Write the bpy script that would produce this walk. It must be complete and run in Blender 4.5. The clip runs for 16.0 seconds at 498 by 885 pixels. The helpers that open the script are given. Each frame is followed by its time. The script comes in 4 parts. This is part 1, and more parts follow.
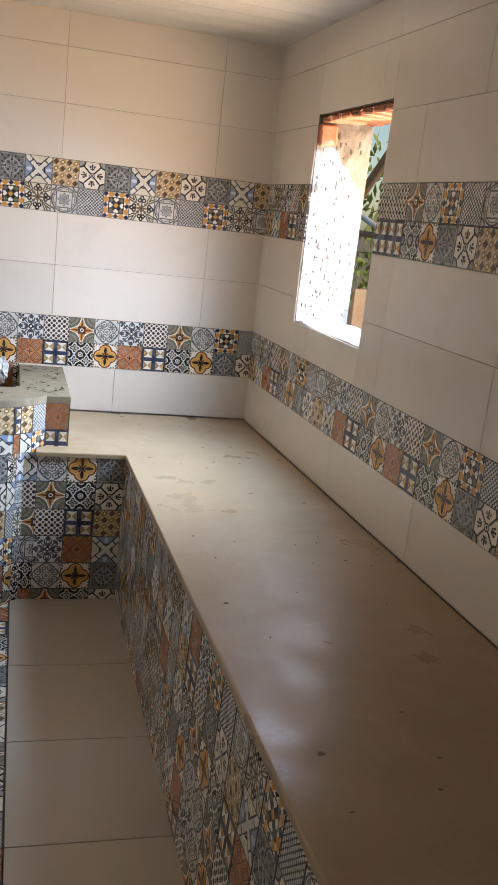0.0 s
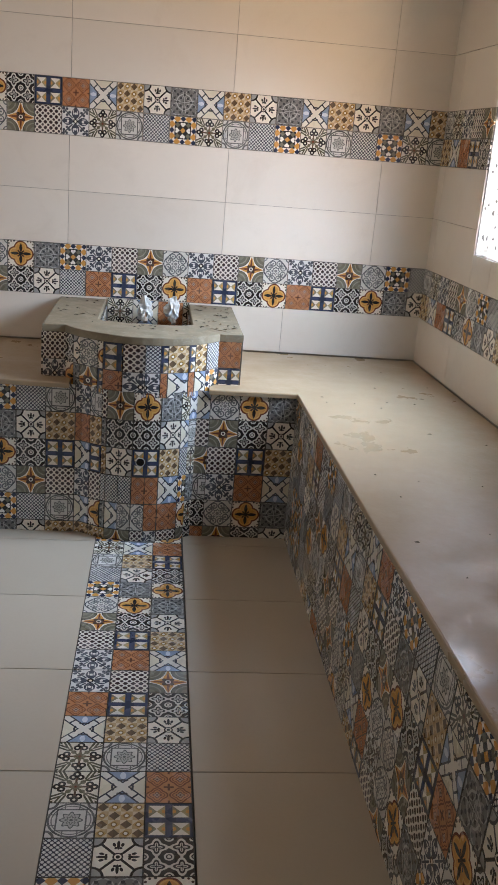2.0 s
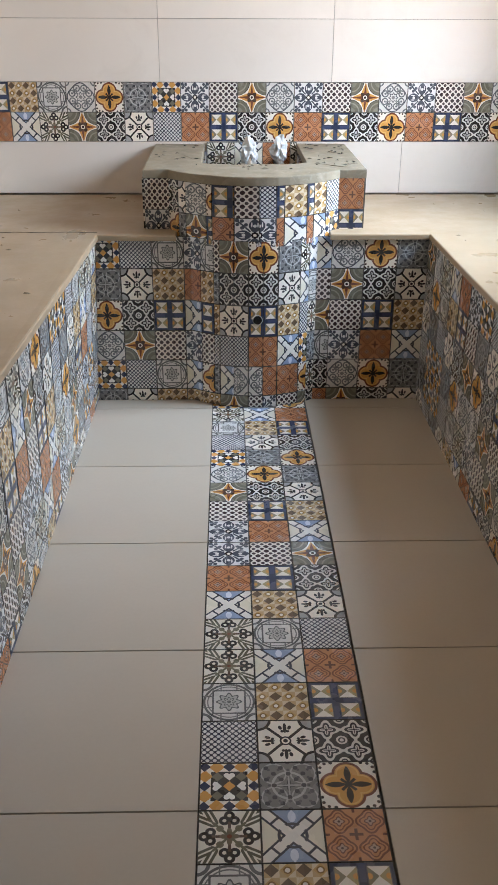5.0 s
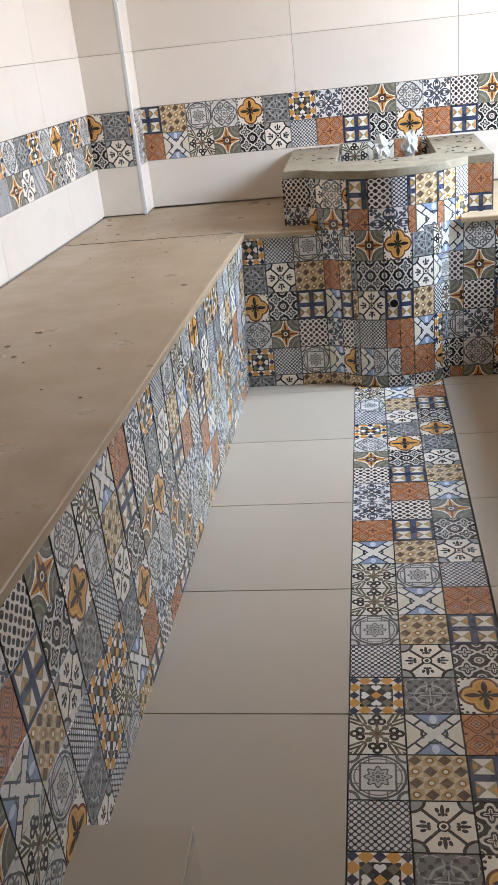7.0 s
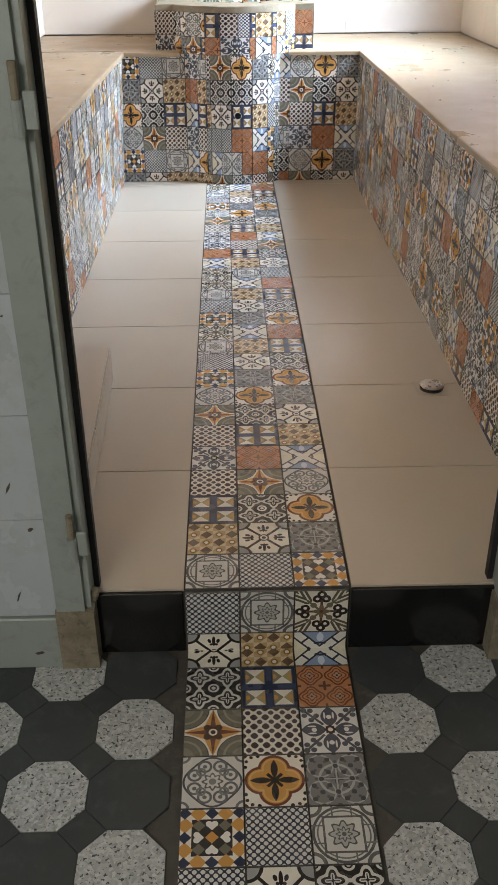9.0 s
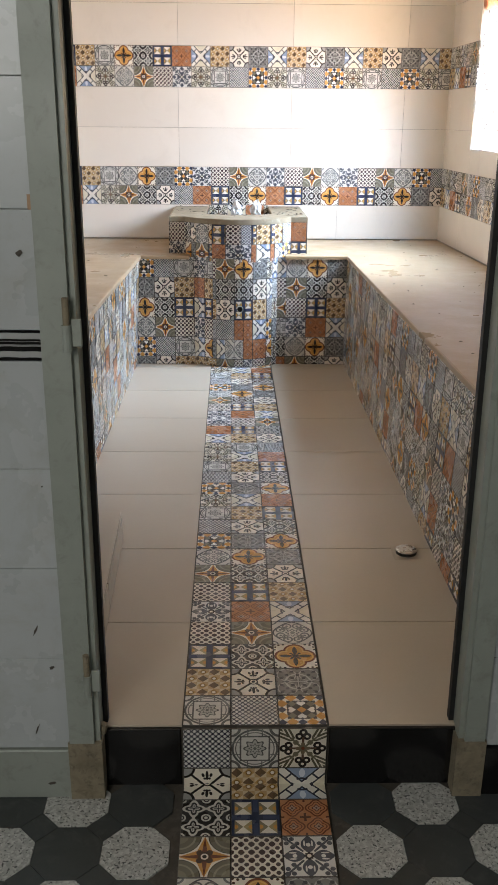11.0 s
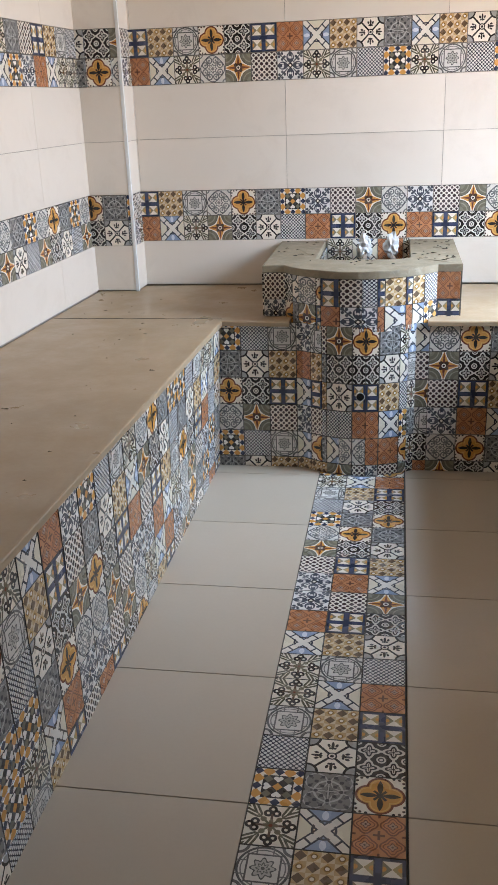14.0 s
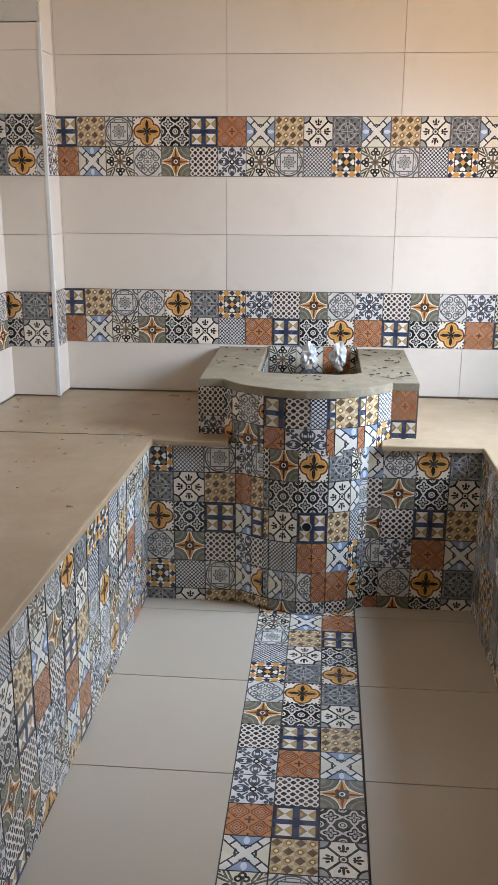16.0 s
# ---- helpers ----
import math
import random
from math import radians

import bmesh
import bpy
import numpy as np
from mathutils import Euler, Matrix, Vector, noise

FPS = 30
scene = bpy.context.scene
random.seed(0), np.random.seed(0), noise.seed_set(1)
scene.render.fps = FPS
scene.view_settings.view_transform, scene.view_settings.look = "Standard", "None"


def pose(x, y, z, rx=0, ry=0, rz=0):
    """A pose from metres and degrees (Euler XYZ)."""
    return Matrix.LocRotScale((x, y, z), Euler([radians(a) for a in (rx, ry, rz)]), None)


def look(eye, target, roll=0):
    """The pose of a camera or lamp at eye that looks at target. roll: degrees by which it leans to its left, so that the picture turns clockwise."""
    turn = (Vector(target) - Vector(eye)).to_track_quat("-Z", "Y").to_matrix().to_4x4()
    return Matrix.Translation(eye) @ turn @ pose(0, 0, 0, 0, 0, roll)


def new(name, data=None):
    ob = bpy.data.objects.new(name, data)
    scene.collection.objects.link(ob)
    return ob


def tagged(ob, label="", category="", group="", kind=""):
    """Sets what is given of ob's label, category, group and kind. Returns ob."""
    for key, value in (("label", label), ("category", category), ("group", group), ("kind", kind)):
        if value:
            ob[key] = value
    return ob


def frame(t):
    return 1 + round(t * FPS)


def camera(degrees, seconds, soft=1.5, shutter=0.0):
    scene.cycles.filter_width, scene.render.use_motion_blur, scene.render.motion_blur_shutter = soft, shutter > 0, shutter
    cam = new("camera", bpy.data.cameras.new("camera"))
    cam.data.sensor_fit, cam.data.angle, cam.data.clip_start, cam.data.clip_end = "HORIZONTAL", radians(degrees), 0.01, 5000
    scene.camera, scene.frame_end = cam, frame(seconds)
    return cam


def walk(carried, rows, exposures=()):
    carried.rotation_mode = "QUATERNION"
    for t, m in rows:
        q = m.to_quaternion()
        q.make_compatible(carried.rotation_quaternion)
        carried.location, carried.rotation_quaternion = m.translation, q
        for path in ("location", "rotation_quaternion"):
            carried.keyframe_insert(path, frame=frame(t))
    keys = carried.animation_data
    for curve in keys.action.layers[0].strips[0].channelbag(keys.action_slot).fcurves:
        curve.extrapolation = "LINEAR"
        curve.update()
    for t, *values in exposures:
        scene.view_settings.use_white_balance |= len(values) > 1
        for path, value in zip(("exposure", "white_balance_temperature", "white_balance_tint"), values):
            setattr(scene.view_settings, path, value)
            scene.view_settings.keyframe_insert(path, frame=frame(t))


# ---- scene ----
cam = camera(31.4, 16.0, soft=1.0)
PATH = [
    (0, (0.325, -0.131, 1.667), (0.851, 1.737, 1.18), 6.6),
    (0.5, (0.278, -0.136, 1.67), (0.676, 1.759, 1.17), 5.8),
    (1, (0.25, -0.136, 1.658), (0.563, 1.773, 1.151), 5.2),
    (1.5, (0.228, -0.115, 1.647), (0.486, 1.792, 1.102), 4.8),
    (2, (0.211, -0.06, 1.591), (0.431, 1.828, 0.969), 4.8),
    (2.5, (0.213, 0.018, 1.519), (0.427, 1.871, 0.795), 5.0),
    (3, (0.187, 0.067, 1.484), (0.4, 1.905, 0.726), 5.2),
    (3.5, (0.161, 0.122, 1.427), (0.327, 1.93, 0.588), 3.7),
    (4, (0.132, 0.186, 1.403), (0.251, 1.979, 0.526), 2.2),
    (4.2, (0.115, 0.211, 1.401), (0.228, 2.001, 0.518), 1.5),
    (6.3, (0.043, 0.203, 1.408), (-0.018, 1.997, 0.526), -1.1),
    (6.5, (0.046, 0.159, 1.407), (-0.014, 1.95, 0.52), -2.1),
    (7, (0.091, -0.083, 1.378), (-0.2, 1.711, 0.544), -6.3),
    (7.2, (0.122, -0.253, 1.342), (-0.288, 1.531, 0.538), -7.2),
    (7.5, (0.21, -0.446, 1.286), (-0.177, 1.279, 0.352), -7.5),
    (8, (0.157, -0.728, 1.205), (0.084, 0.973, 0.155), -3.1),
    (8.2, (0.141, -0.901, 1.182), (0.135, 0.728, 0.022), -2.1),
    (10.3, (0.094, -1.893, 1.422), (0.14, -0.017, 0.731), 0.4),
    (10.5, (0.101, -1.891, 1.41), (0.14, -0.014, 0.722), 0.2),
    (11, (0.119, -1.823, 1.412), (0.16, 0.055, 0.726), 0.5),
    (11.5, (0.202, -1.55, 1.408), (0.207, 0.343, 0.761), 0.4),
    (12, (0.232, -1.279, 1.411), (0.183, 0.611, 0.758), 1.2),
    (12.5, (0.23, -0.87, 1.385), (0.175, 1.023, 0.741), -0.4),
    (13, (0.223, -0.608, 1.396), (0.137, 1.28, 0.742), -0.5),
    (13.5, (0.295, -0.284, 1.424), (0.09, 1.576, 0.717), -1.9),
    (14, (0.31, -0.14, 1.512), (-0.011, 1.699, 0.793), -2.2),
    (14.5, (0.281, 0.07, 1.543), (-0.053, 1.909, 0.831), -1.4),
    (15, (0.24, 0.25, 1.576), (-0.057, 2.122, 0.937), -0.6),
    (15.5, (0.233, 0.297, 1.578), (0.009, 2.193, 0.982), -0.2),
    (16, (0.215, 0.309, 1.582), (0.054, 2.219, 1.015), 0.3),
]
walk(cam, [(t, look(eye, target, roll)) for t, eye, target, roll in PATH],
     exposures=((0.0, -0.6), (2.0, -0.68), (4.0, -0.35), (6.5, -0.05), (7.5, 0.3), (8.0, 0.6), (8.6, 0.6), (10.3, 0.38), (11.5, 0.14), (12.5, -0.18), (14.5, -0.32), (16.0, -0.40)))

# ---- light, world, exposure ----
world = bpy.data.worlds.new("world")
scene.world = world
world.use_nodes = True
wn = world.node_tree.nodes
sky = wn.new("ShaderNodeTexSky")
sky.sky_type, sky.sun_disc = "NISHITA", False
sky.sun_elevation, sky.sun_rotation = radians(21), radians(165)
world.node_tree.links.new(sky.outputs[0], wn["Background"].inputs[0])
wn["Background"].inputs[1].default_value = 0.15


def lamp(name, kind, m, energy, color, size=(1, 1), angle=0.5, spread=180):
    data = bpy.data.lights.new(name, kind)
    data.energy, data.color = energy, color
    if kind == "AREA":
        data.shape, data.size, data.size_y = "RECTANGLE", size[0], size[1]
        data.spread = radians(spread)
    if kind == "SUN":
        data.angle = radians(angle)
    ob = new(name, data)
    ob.matrix_world = m
    return ob


SUN_DIR = Vector((0.24, -0.90, 0.36)).normalized()
lamp("sun", "SUN", look(SUN_DIR * 20, (0, 0, 0)), 5.0, (1.0, 0.92, 0.80))
# in the window's opening: blue sky from above, and the warm light of the sunlit yard from below
lamp("window_sky", "AREA", look((1.80, 3.25, 1.74), (0.1, 3.42, 0.20)), 72, (0.43, 0.66, 0.97), (0.70, 0.76), spread=125)
lamp("window_yard", "AREA", look((1.79, 3.25, 1.66), (-1.2, 3.2, 1.95)), 42, (1.0, 0.735, 0.52), (0.70, 0.76), spread=170)
# fill lamp added inside the closed corridor to brighten it; no opening there
lamp("corridor_fill", "AREA", look((-1.2, -2.6, 1.9), (0.5, -0.1, 0.3)), 30, (1.0, 0.98, 0.92), (1.4, 1.2))

# ---- node helpers ----
PI2 = 2 * math.pi


class Ex:
    """A number in a node tree, with arithmetic."""
    tree = None

    def __init__(self, s):
        self.s = s

    @staticmethod
    def op(kind, *args):
        n = Ex.tree.nodes.new("ShaderNodeMath")
        n.operation = kind
        for i, a in enumerate(args):
            if isinstance(a, Ex):
                Ex.tree.links.new(a.s, n.inputs[i])
            else:
                n.inputs[i].default_value = a
        return Ex(n.outputs[0])

    def __add__(self, o): return Ex.op("ADD", self, o)
    def __sub__(self, o): return Ex.op("SUBTRACT", self, o)
    def __rsub__(self, o): return Ex.op("SUBTRACT", o, self)
    def __mul__(self, o): return Ex.op("MULTIPLY", self, o)
    def __truediv__(self, o): return Ex.op("DIVIDE", self, o)
    def __lt__(self, o): return Ex.op("LESS_THAN", self, o)
    def __gt__(self, o): return Ex.op("GREATER_THAN", self, o)
    def abs(self): return Ex.op("ABSOLUTE", self)
    def frac(self): return Ex.op("FRACT", self)
    def sin(self): return Ex.op("SINE", self)
    def cos(self): return Ex.op("COSINE", self)
    def sqrt(self): return Ex.op("SQRT", self)


def hi(a, b): return Ex.op("MAXIMUM", a, b)
def lo(a, b): return Ex.op("MINIMUM", a, b)
def hyp(a, b): return (a * a + b * b).sqrt()
def ring(d, r, w): return (d - r).abs() < w
def dot(a, b, x, y, r): return hyp(a - x, b - y) < r
def oval(a, b, x, y, rx, ry): return hyp((a - x) / rx, (b - y) / ry) < 1.0


def blend(a, f, b):
    n = Ex.tree.nodes.new("ShaderNodeMix")
    n.data_type = "RGBA"
    for sock, v in ((n.inputs[0], f), (n.inputs[6], a), (n.inputs[7], b)):
        if isinstance(v, Ex):
            Ex.tree.links.new(v.s, sock)
        elif isinstance(v, (int, float)):
            sock.default_value = v
        elif isinstance(v, tuple):
            sock.default_value = (*v, 1) if len(v) == 3 else v
        else:
            Ex.tree.links.new(v, sock)
    return n.outputs[2]


def material(name, rough=0.5, metal=0.0, color=(0.5, 0.5, 0.5)):
    mat = bpy.data.materials.new(name)
    mat.use_nodes = True
    Ex.tree = mat.node_tree
    b = mat.node_tree.nodes["Principled BSDF"]
    b.inputs["Roughness"].default_value, b.inputs["Metallic"].default_value = rough, metal
    b.inputs["Base Color"].default_value = (*color, 1)
    return mat, b


def coords(kind="Object"):
    n = Ex.tree.nodes.new("ShaderNodeTexCoord")
    return n.outputs[kind]


def world_place():
    return Ex.tree.nodes.new("ShaderNodeNewGeometry").outputs["Position"]


def noise_at(vec, scale, detail=4, rough=0.55, distort=0.0):
    n = Ex.tree.nodes.new("ShaderNodeTexNoise")
    n.inputs["Scale"].default_value, n.inputs["Detail"].default_value = scale, detail
    n.inputs["Roughness"].default_value, n.inputs["Distortion"].default_value = rough, distort
    Ex.tree.links.new(vec, n.inputs["Vector"])
    return Ex(n.outputs[0])


def ramp(x, a, b):
    n = Ex.tree.nodes.new("ShaderNodeMapRange")
    n.inputs[1].default_value, n.inputs[2].default_value = a, b
    Ex.tree.links.new(x.s, n.inputs[0])
    return Ex(n.outputs[0])


def bump(b, height, strength, distance=0.002):
    n = Ex.tree.nodes.new("ShaderNodeBump")
    n.inputs["Strength"].default_value, n.inputs["Distance"].default_value = strength, distance
    Ex.tree.links.new(height.s, n.inputs["Height"])
    Ex.tree.links.new(n.outputs[0], b.inputs["Normal"])


def set_in(b, key, v):
    Ex.tree.links.new(v.s if isinstance(v, Ex) else v, b.inputs[key])


def random_value():
    return Ex(Ex.tree.nodes.new("ShaderNodeObjectInfo").outputs["Random"])


# ---- surfaces ----
def mottled(name, c1, c2, c3, rough=(0.4, 0.6), scale=3.0, grain=60.0, relief=0.2, spread=0.06, metal=0.0):
    """Two-scale stains and grain between three colours."""
    mat, b = material(name, rough[0], metal)
    p = world_place()
    big, fine = noise_at(p, scale, 6, 0.6, 0.4), noise_at(p, grain, 3, 0.6)
    c = blend(c1, ramp(big, 0.36, 0.64), c2)
    c = blend(c, ramp(noise_at(p, scale * 3.7, 8, 0.7, 0.6), 0.52, 0.74), c3)
    c = blend(c, (fine - 0.5) * spread + spread / 2, (0.02, 0.02, 0.02))
    if spread:
        c = blend(c, random_value() * 0.08, (0.1, 0.09, 0.07))
    set_in(b, "Base Color", c)
    set_in(b, "Roughness", ramp(noise_at(p, scale * 2.3, 5, 0.6), 0.3, 0.7) * (rough[1] - rough[0]) + rough[0])
    bump(b, fine * 0.4 + noise_at(p, grain * 0.25, 4) * 0.6, relief)
    return mat


M_WALL = mottled("glazed_wall_tile", (0.80, 0.725, 0.625), (0.78, 0.70, 0.60), (0.74, 0.66, 0.56), (0.16, 0.26), 1.2, 40, 0.03, 0.02)
M_FLOOR = mottled("porcelain_floor_tile", (0.56, 0.478, 0.375), (0.545, 0.463, 0.362), (0.55, 0.466, 0.364), (0.23, 0.27), 2.0, 90, 0.05, 0.05)
M_GROUT = mottled("dark_grout", (0.10, 0.09, 0.075), (0.07, 0.06, 0.05), (0.14, 0.12, 0.1), (0.8, 0.95), 8, 120, 0.4)
M_PALE_GROUT = mottled("wall_joint", (0.44, 0.385, 0.32), (0.38, 0.33, 0.27), (0.29, 0.25, 0.20), (0.8, 0.95), 8, 120, 0.3)
M_SLAB = mottled("polished_cement", (0.45, 0.332, 0.205), (0.415, 0.302, 0.182), (0.465, 0.355, 0.23), (0.24, 0.56), 2.4, 55, 0.24, 0.10)
M_RIM = mottled("rough_cement", (0.32, 0.265, 0.175), (0.26, 0.21, 0.135), (0.39, 0.33, 0.235), (0.6, 0.9), 7, 60, 0.7, 0.2)
M_CEIL = mottled("ceiling_board", (0.72, 0.69, 0.64), (0.66, 0.63, 0.58), (0.60, 0.56, 0.5), (0.5, 0.7), 2.5, 50, 0.15, 0.05)
M_PLASTER = mottled("window_plaster", (0.58, 0.53, 0.47), (0.40, 0.36, 0.31), (0.22, 0.19, 0.16), (0.8, 0.95), 11, 70, 0.9, 0.2)
M_BRICK = mottled("raw_brick", (0.46, 0.19, 0.10), (0.36, 0.14, 0.075), (0.56, 0.30, 0.19), (0.8, 0.95), 14, 90, 0.8, 0.2)
M_TRIM = mottled("white_trim", (0.80, 0.80, 0.78), (0.76, 0.76, 0.74), (0.7, 0.7, 0.68), (0.2, 0.3), 4, 60, 0.03, 0.02)
M_BLACK = mottled("black_granite", (0.006, 0.006, 0.0065), (0.008, 0.008, 0.009), (0.004, 0.004, 0.004), (0.12, 0.22), 8, 120, 0.05, 0.02)
M_POST = mottled("grey_green_paint", (0.36, 0.39, 0.35), (0.32, 0.35, 0.31), (0.26, 0.28, 0.24), (0.35, 0.55), 5, 60, 0.15, 0.08)
M_DIRT = mottled("chipped_mortar", (0.34, 0.29, 0.20), (0.22, 0.18, 0.12), (0.12, 0.10, 0.07), (0.8, 0.95), 16, 70, 1.0, 0.25)
M_CORR_TILE = mottled("grey_glazed_tile", (0.50, 0.53, 0.54), (0.47, 0.50, 0.51), (0.42, 0.43, 0.41), (0.22, 0.34), 1.5, 50, 0.03, 0.03)
M_RUBBER = mottled("black_rubber", (0.010, 0.010, 0.011), (0.014, 0.014, 0.014), (0.02, 0.02, 0.02), (0.5, 0.7), 8, 100, 0.1, 0.02)
M_DARKTILE = mottled("charcoal_cement_tile", (0.058, 0.064, 0.064), (0.045, 0.05, 0.05), (0.085, 0.09, 0.088), (0.4, 0.6), 5, 120, 0.1, 0.06)
M_CHROME = mottled("worn_chrome", (0.62, 0.60, 0.57), (0.55, 0.53, 0.5), (0.4, 0.38, 0.35), (0.2, 0.4), 20, 120, 0.1, 0.0, 1.0)
M_WOOD = mottled("raw_plank", (0.52, 0.35, 0.22), (0.44, 0.28, 0.17), (0.58, 0.42, 0.29), (0.7, 0.85), 12, 90, 0.5, 0.2)
M_LEAF = mottled("leaf", (0.20, 0.25, 0.05), (0.24, 0.28, 0.06), (0.27, 0.28, 0.09), (0.5, 0.7), 4, 30, 0.1, 0.0)
M_BARK = mottled("bark", (0.16, 0.11, 0.07), (0.12, 0.08, 0.05), (0.2, 0.15, 0.1), (0.8, 0.95), 8, 50, 0.8, 0.2)
M_EARTH = mottled("earth", (0.36, 0.27, 0.18), (0.30, 0.22, 0.14), (0.24, 0.2, 0.12), (0.9, 0.98), 1.5, 20, 0.8, 0.2)
M_PLASTIC = mottled("crumpled_plastic", (0.66, 0.66, 0.64), (0.58, 0.58, 0.56), (0.72, 0.72, 0.7), (0.15, 0.35), 20, 60, 0.6, 0.0)


def terrazzo():
    mat, b = material("speckled_terrazzo", 0.5)
    p = world_place()
    v = Ex.tree.nodes.new("ShaderNodeTexVoronoi")
    v.inputs["Scale"].default_value = 170
    Ex.tree.links.new(p, v.inputs["Vector"])
    c = blend((0.66, 0.66, 0.63), Ex(v.outputs["Color"]) * 1.0, (0.30, 0.30, 0.28))
    c = blend(c, noise_at(p, 130, 2) > 0.62, (0.07, 0.07, 0.07))
    set_in(b, "Base Color", c)
    return mat


M_TERRAZZO = terrazzo()


def glass_mat():
    mat, b = material("glass", 0.02)
    b.inputs["Transmission Weight"].default_value = 1
    return mat


# ---- the sixteen printed motifs of the patchwork tile ----
CREAM, INK, GREY = (0.84, 0.765, 0.65), (0.018, 0.015, 0.014), (0.24, 0.23, 0.21)
NAVY, BLUE, OCHRE = (0.024, 0.034, 0.072), (0.28, 0.35, 0.48), (0.64, 0.315, 0.075)
TERRA, OLIVE, BROWN = (0.52, 0.225, 0.10), (0.17, 0.155, 0.11), (0.065, 0.034, 0.02)
SLATE, PALE, RUST = (0.085, 0.085, 0.095), (0.66, 0.63, 0.57), (0.17, 0.05, 0.022)


def motif(letter):
    mat, b = material("motif_" + letter.lower(), 0.3)
    sep = Ex.tree.nodes.new("ShaderNodeSeparateXYZ")
    Ex.tree.links.new(coords("UV"), sep.inputs[0])
    u, v = Ex(sep.outputs[0]), Ex(sep.outputs[1])
    p, q = u * 2 - 1, v * 2 - 1
    a, c = p.abs(), q.abs()
    m, n, r = hi(a, c), lo(a, c), hyp(p, q)
    # along and across the nearest diagonal
    d1, d2 = (a + c) * 0.7071, (a - c).abs() * 0.7071
    # four and eight waves round the centre
    th = Ex.op("ARCTAN2", q, p)
    w4, w8 = (th * 4).cos(), (th * 8).cos()
    # the same fold within each quarter of the cell
    p2, q2 = (u * 2).frac() * 2 - 1, (v * 2).frac() * 2 - 1
    a2, c2 = p2.abs(), q2.abs()
    m2, n2, r2 = hi(a2, c2), lo(a2, c2), hyp(p2, q2)
    w4b = (Ex.op("ARCTAN2", q2, p2) * 4).cos()
    if letter == "C":                        # grey scrolls in a ring
        k = blend(PALE, ring(r, w4 * 0.05 + 0.88, 0.035), SLATE)
        k = blend(k, ring(hyp(m - 0.58, n - 0.25), 0.20, 0.04), (0.14, 0.14, 0.14))
        k = blend(k, dot(m, n, 0.58, 0.25, 0.07), (0.16, 0.16, 0.16))
        k = blend(k, ring(hyp(d1 - 0.52, d2), 0.13, 0.035), (0.2, 0.2, 0.19))
        k = blend(k, ring(r, w8 * 0.05 + 0.26, 0.04), (0.13, 0.13, 0.13))
        k = blend(k, r < 0.12, GREY)
        k = blend(k, ring(hyp(m - 1.0, n - 1.0), 0.24, 0.045), (0.17, 0.17, 0.17))
    elif letter == "O":                      # ochre quatrefoil with dark leaves
        shape = lo(hyp(m - 0.44, n) - 0.47, hyp(m, n) - 0.62)
        k = blend(CREAM, shape < 0.06, RUST)
        k = blend(k, shape < -0.035, OCHRE)
        k = blend(k, ring(shape, -0.10, 0.025), (0.74, 0.45, 0.15))
        k = blend(k, n < (m - 0.06) * (0.80 - m) * 0.85, INK)
        k = blend(k, (d2 < 0.055) * (d1 < 0.34), INK)
        k = blend(k, r < 0.12, INK)
        k = blend(k, dot(m, n, 0.94, 0.52, 0.065), INK)
        k = blend(k, dot(m, n, 0.90, 0.74, 0.06), BROWN)
        k = blend(k, dot(m, n, 1.0, 1.0, 0.14), BROWN)
    elif letter == "G":                      # grey medallions
        k = blend((0.20, 0.195, 0.185), ring(r2, 0.84, 0.055), (0.42, 0.42, 0.40))
        k = blend(k, ring(r, 0.55, 0.045), (0.44, 0.44, 0.42))
        k = blend(k, ((u * (PI2 * 4)).cos() * (v * (PI2 * 4)).cos()) > 0.5, (0.06, 0.06, 0.065))
        k = blend(k, ((u * (PI2 * 6)).cos() + (v * (PI2 * 6)).cos()) > 1.55, (0.10, 0.10, 0.10))
        k = blend(k, (r < w4 * 0.08 + 0.17), (0.055, 0.055, 0.055))
        k = blend(k, (n < 0.03) * (m < 0.4), (0.4, 0.4, 0.38))
    elif letter == "N":                      # dark diamonds, ochre tips, white hearts
        k = blend(CREAM, m < 0.62, (0.03, 0.027, 0.025))
        k = blend(k, ((m - 0.82).abs() + (n - 0.42).abs()) < 0.27, OCHRE)
        k = blend(k, (m > 0.62) * (((m - 0.83).abs() + n) < 0.21), NAVY)
        k = blend(k, ((m - 0.84).abs() + (n - 0.84).abs()) < 0.21, NAVY)
        k = blend(k, ((m - 0.40).abs() + (n - 0.40).abs()) < 0.20, OLIVE)
        k = blend(k, lo(hyp(m - 0.46, n - 0.09) - 0.10, (m - 0.38).abs() + n - 0.14) < 0, (0.86, 0.82, 0.75))
        k = blend(k, (a + c) < 0.21, OCHRE)
    elif letter == "T":                      # ochre star on olive
        star = hyp(m - 1, n - 1)
        k = blend(OLIVE, ring(star, 0.62, 0.04), (0.30, 0.28, 0.21))
        k = blend(k, star < 0.36, (0.235, 0.22, 0.16))
        k = blend(k, star > 0.84, INK)
        k = blend(k, star > 0.87, CREAM)
        k = blend(k, n < (1.0 - m) * 0.40, OCHRE)
        k = blend(k, n < (1.0 - m) * 0.13, RUST)
        k = blend(k, dot(d1, d2, 0.27, 0.0, 0.13), BROWN)
        k = blend(k, r < 0.24, BROWN)
        k = blend(k, r < 0.15, CREAM)
        k = blend(k, r < 0.085, INK)
    elif letter == "K":                      # black lace of four flowers
        k = blend(INK, ring(r2, w4b * 0.16 + 0.66, 0.115), PALE)
        k = blend(k, r2 < w4b * 0.17 + 0.32, PALE)
        k = blend(k, r2 < 0.10, INK)
        k = blend(k, (n2 < 0.035) * (m2 < 0.4), INK)
